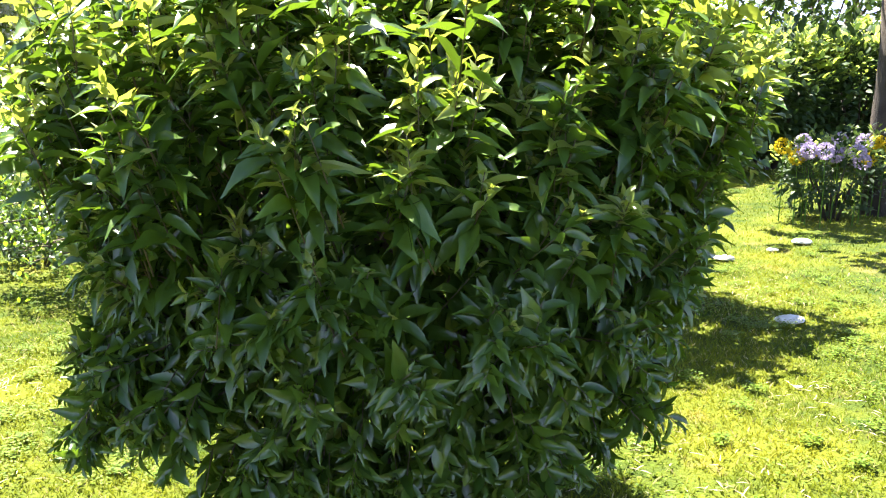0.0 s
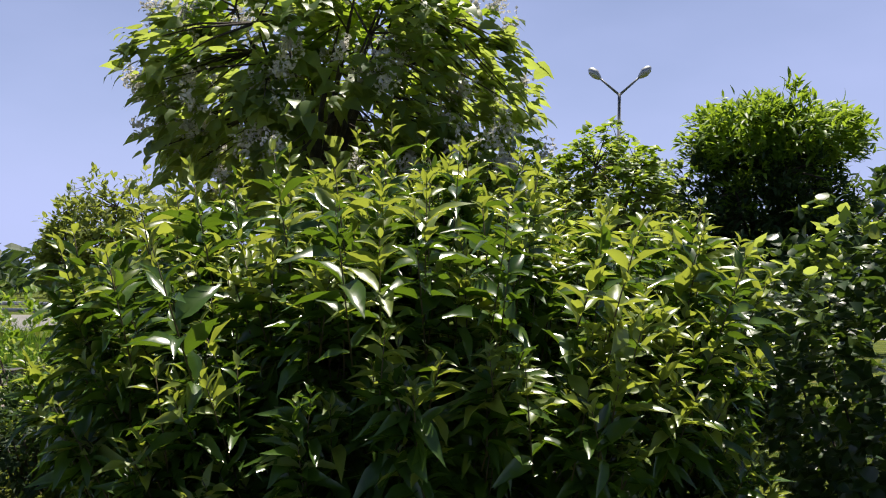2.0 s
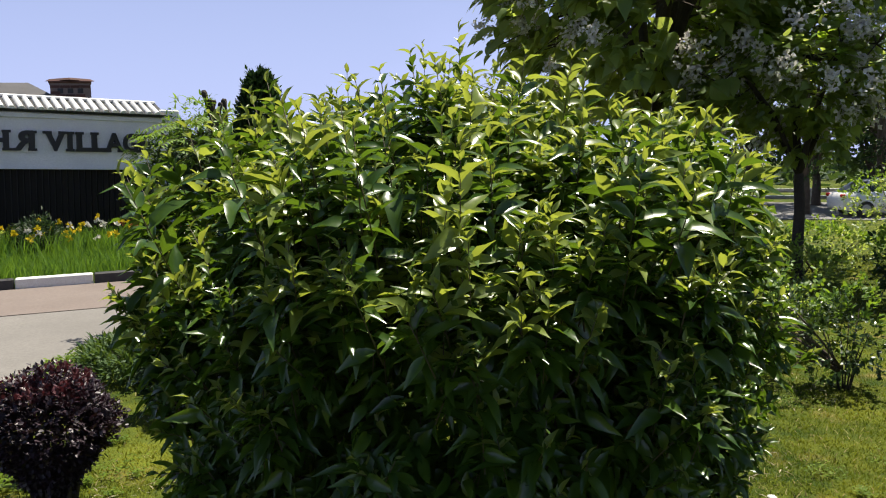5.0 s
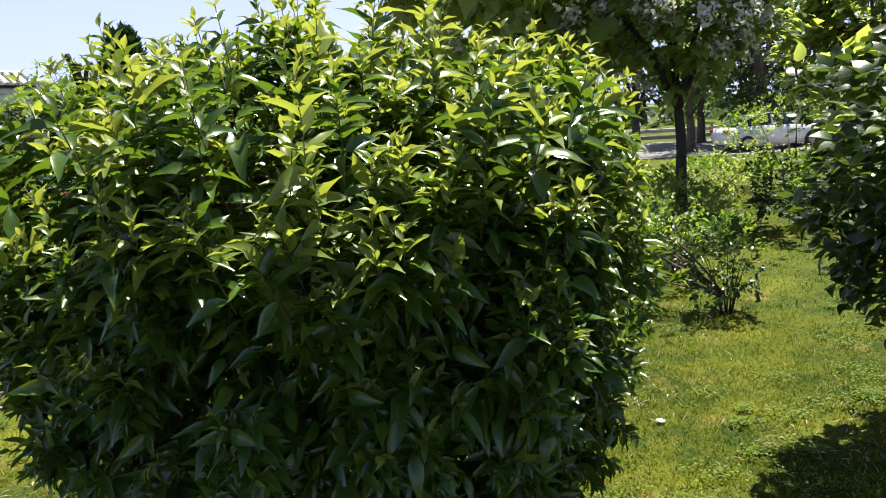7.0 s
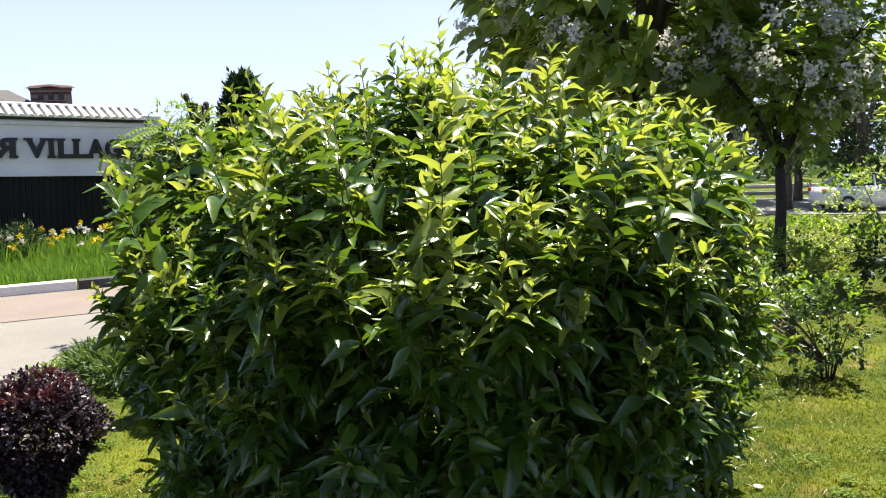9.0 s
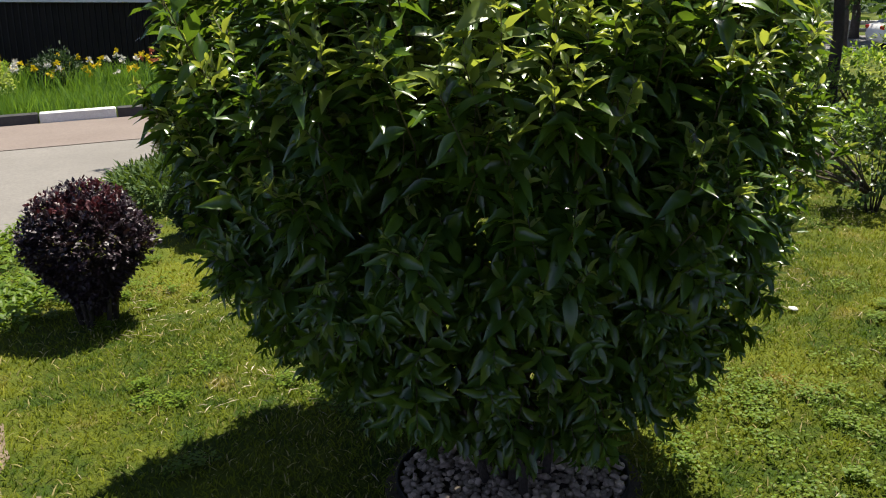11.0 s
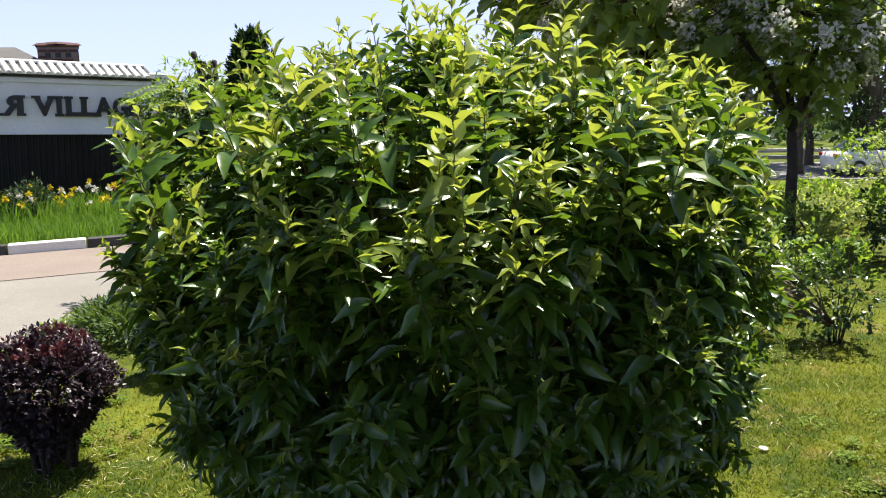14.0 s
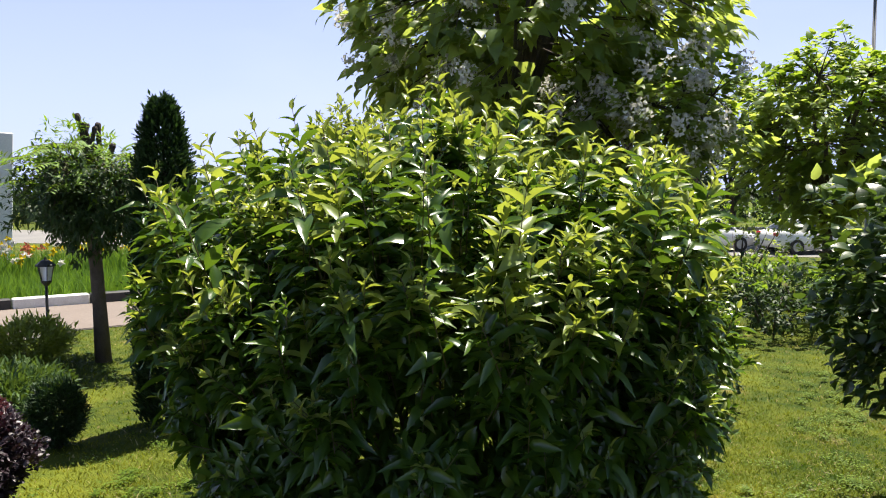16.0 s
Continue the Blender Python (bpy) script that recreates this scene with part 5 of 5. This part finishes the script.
def polar(yaw, d):
    return (2.3 - math.sin(radians(yaw)) * d, 1.2 + math.cos(radians(yaw)) * d)


spec = [(48, 44, 8.5, 3.0), (44, 43, 8.0, 2.6), (41, 42, 8.6, 2.2), (38, 44, 7.8, 2.6), (35, 43, 8.2, 2.6), (31, 45, 6.6, 2.6), (26, 43, 6.4, 2.6), (53, 45, 7.0, 2.8),
        (21, 40, 6.0, 2.6), (15.5, 26, 4.6, 1.7), (11, 24, 4.4, 1.9), (7, 25, 4.9, 2.0), (3, 28, 5.0, 2.2), (-2, 26, 5.0, 2.2), (-8, 27, 5.0, 2.4), (-14, 25, 5.0, 2.4), (-19, 26, 5.0, 2.4), (-24, 25, 5.2, 2.6), (-29, 26, 5.0, 2.4)]
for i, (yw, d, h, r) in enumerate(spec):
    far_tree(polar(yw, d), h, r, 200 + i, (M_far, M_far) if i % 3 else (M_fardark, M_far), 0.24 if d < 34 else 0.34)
for i, (yw, d, h, r) in enumerate([(62.6, 29, 5.0, 1.35), (60.2, 30, 4.75, 1.4), (58.3, 31, 4.7, 1.0), (64.6, 30, 4.3, 0.9)]):
    far_tree(polar(yw, d), h, r, 260 + i, (M_farlight, M_farlight), 0.27, 1.0, "pale yellow-green small-leaved tree past the wall")
for i, (yw, d, h, r) in enumerate([(44.5, 38, 7.6, 1.2), (40.5, 39, 6.4, 1.3)]):
    far_tree(polar(yw, d), h, r, 240 + i, (M_fardark, M_far), 0.15, 1.0, "slender dark tree behind the far road")


def build_woods():
    """The low wooded rim of the land, one uncountable mass."""
    rng = np.random.default_rng(77)
    n = 2600
    yaw = rng.uniform(-60, 300, n)
    d = rng.uniform(75, 140, n)
    x, y = 2.3 - np.sin(np.radians(yaw)) * d, 1.2 + np.cos(np.radians(yaw)) * d
    z = np.array([ground_z(a, b) for a, b in zip(x, y)])
    top = 2.6 + 1.6 * np.sin(yaw * 0.11) + 0.9 * np.sin(yaw * 0.37)
    P = np.stack([x, y, z + rng.uniform(0, 1, n) * top], 1)
    ob = new("far_woods", mesh_of("far_woods", *tuft(rng, P, sphere_points(rng, n) + np.array([0, 0, 0.5]), 7, 2.0, OVAL, 0.9), M_fardark))
    tagged(ob, "low line of distant woods", "woods", kind="stuff")


build_woods()
for k, (x, y) in enumerate([(3.4, 12.6), (4.9, 13.2), (6.3, 13.4), (7.8, 13.6), (2.0, 13.4), (6.0, 15.2), (7.6, 15.4), (9.2, 15.0), (4.4, 15.0)]):
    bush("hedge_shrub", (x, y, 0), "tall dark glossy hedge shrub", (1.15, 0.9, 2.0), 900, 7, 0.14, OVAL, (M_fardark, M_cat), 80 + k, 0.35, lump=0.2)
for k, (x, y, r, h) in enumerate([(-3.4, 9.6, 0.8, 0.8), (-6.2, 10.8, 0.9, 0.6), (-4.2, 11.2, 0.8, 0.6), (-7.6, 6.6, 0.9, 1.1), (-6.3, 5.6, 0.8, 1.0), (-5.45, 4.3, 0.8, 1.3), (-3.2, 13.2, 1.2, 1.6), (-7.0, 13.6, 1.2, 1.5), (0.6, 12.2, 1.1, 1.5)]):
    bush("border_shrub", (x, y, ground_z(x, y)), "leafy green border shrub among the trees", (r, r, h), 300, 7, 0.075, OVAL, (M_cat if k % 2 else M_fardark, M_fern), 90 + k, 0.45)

# ---- small things on the lawn ----
def bare_patch(x, y, rx, ry, seed):
    rng = np.random.default_rng(seed)
    g = Geo()
    vs = [(0, 0, 0.010)]
    for k in range(28):
        a = 2 * math.pi * k / 28
        w = 1 + 0.22 * math.sin(3 * a + seed) + 0.14 * math.sin(7 * a) + rng.uniform(-0.08, 0.08)
        vs += [(rx * w * 0.7 * math.cos(a), ry * w * 0.7 * math.sin(a), 0.009), (rx * w * math.cos(a), ry * w * math.sin(a), 0.001)]
    fs = []
    for k in range(28):
        p, q = 1 + 2 * k, 1 + 2 * ((k + 1) % 28)
        fs += [(0, p, q), (p, p + 1, q + 1, q)]
    solid("bare_soil", g.add(vs, fs), M_barepatch, (x, y, 0), "dry bare soil showing through the lawn", "soil", kind="structure", smooth=True)


for k, (x, y, rx, ry) in enumerate([(-0.35, 0.98, 0.42, 0.13), (0.05, 1.18, 0.22, 0.10)]):
    bare_patch(x, y, rx, ry, 320 + k)
for k, (x, y, s) in enumerate([(2.35, 5.17, 0.09), (2.47, 6.88, 0.08), (2.95, 7.2, 0.05), (2.0, 4.1, 0.02), (-0.47, 4.69, 0.028), (3.3, 7.5, 0.09)]):
    rng = np.random.default_rng(300 + k)
    bm = bmesh.new()
    bmesh.ops.create_icosphere(bm, subdivisions=2, radius=1)
    for v in bm.verts:
        v.co = Vector((v.co.x * s, v.co.y * s * 0.75, max(v.co.z, -0.3) * s * 0.34)) * (1 + 0.12 * noise.noise(v.co * 2 + Vector((k, 0, 0))))
    me = bpy.data.meshes.new("lawn_stone")
    bm.to_mesh(me)
    bm.free()
    me.materials.append(M_stone)
    ob = new("lawn_stone", me)
    ob.location = (x, y, 0.012 + s * 0.12)
    tagged(ob, "pale flat stone lying in the grass", "stone", "stones on the lawn")


def build_flower_heads():
    rng = np.random.default_rng(310)
    for k in range(16):
        a, r = rng.uniform(0, 6.283), rng.uniform(0.1, 0.55)
        x, y, z = 4.03 + math.cos(a) * r, 8.7 + math.sin(a) * r, 0.66 + rng.uniform(-0.08, 0.14)
        yel = k % 5 == 0 or x > 4.38
        fl = thing("flower_head", (x, y, 0), "round yellow flower head above the bush" if yel else "round pale lilac flower head above the bush", "flower", "flower heads of the bush")
        part("stalk", Geo().tube([(0, 0, 0.0), (0.01, 0, z * 0.5), (0, 0, z)], [0.008, 0.006, 0.005], 4), M_tall, fl)
        d = sphere_points(rng, 130)
        part("bloom", leaves(PETAL, d * 0.055 + np.array([0, 0, z]), d, sphere_points(rng, 130), 0.032, 1.2, 0.2), M_yellow if yel else M_lilacpetal, fl, "", True)


build_flower_heads()
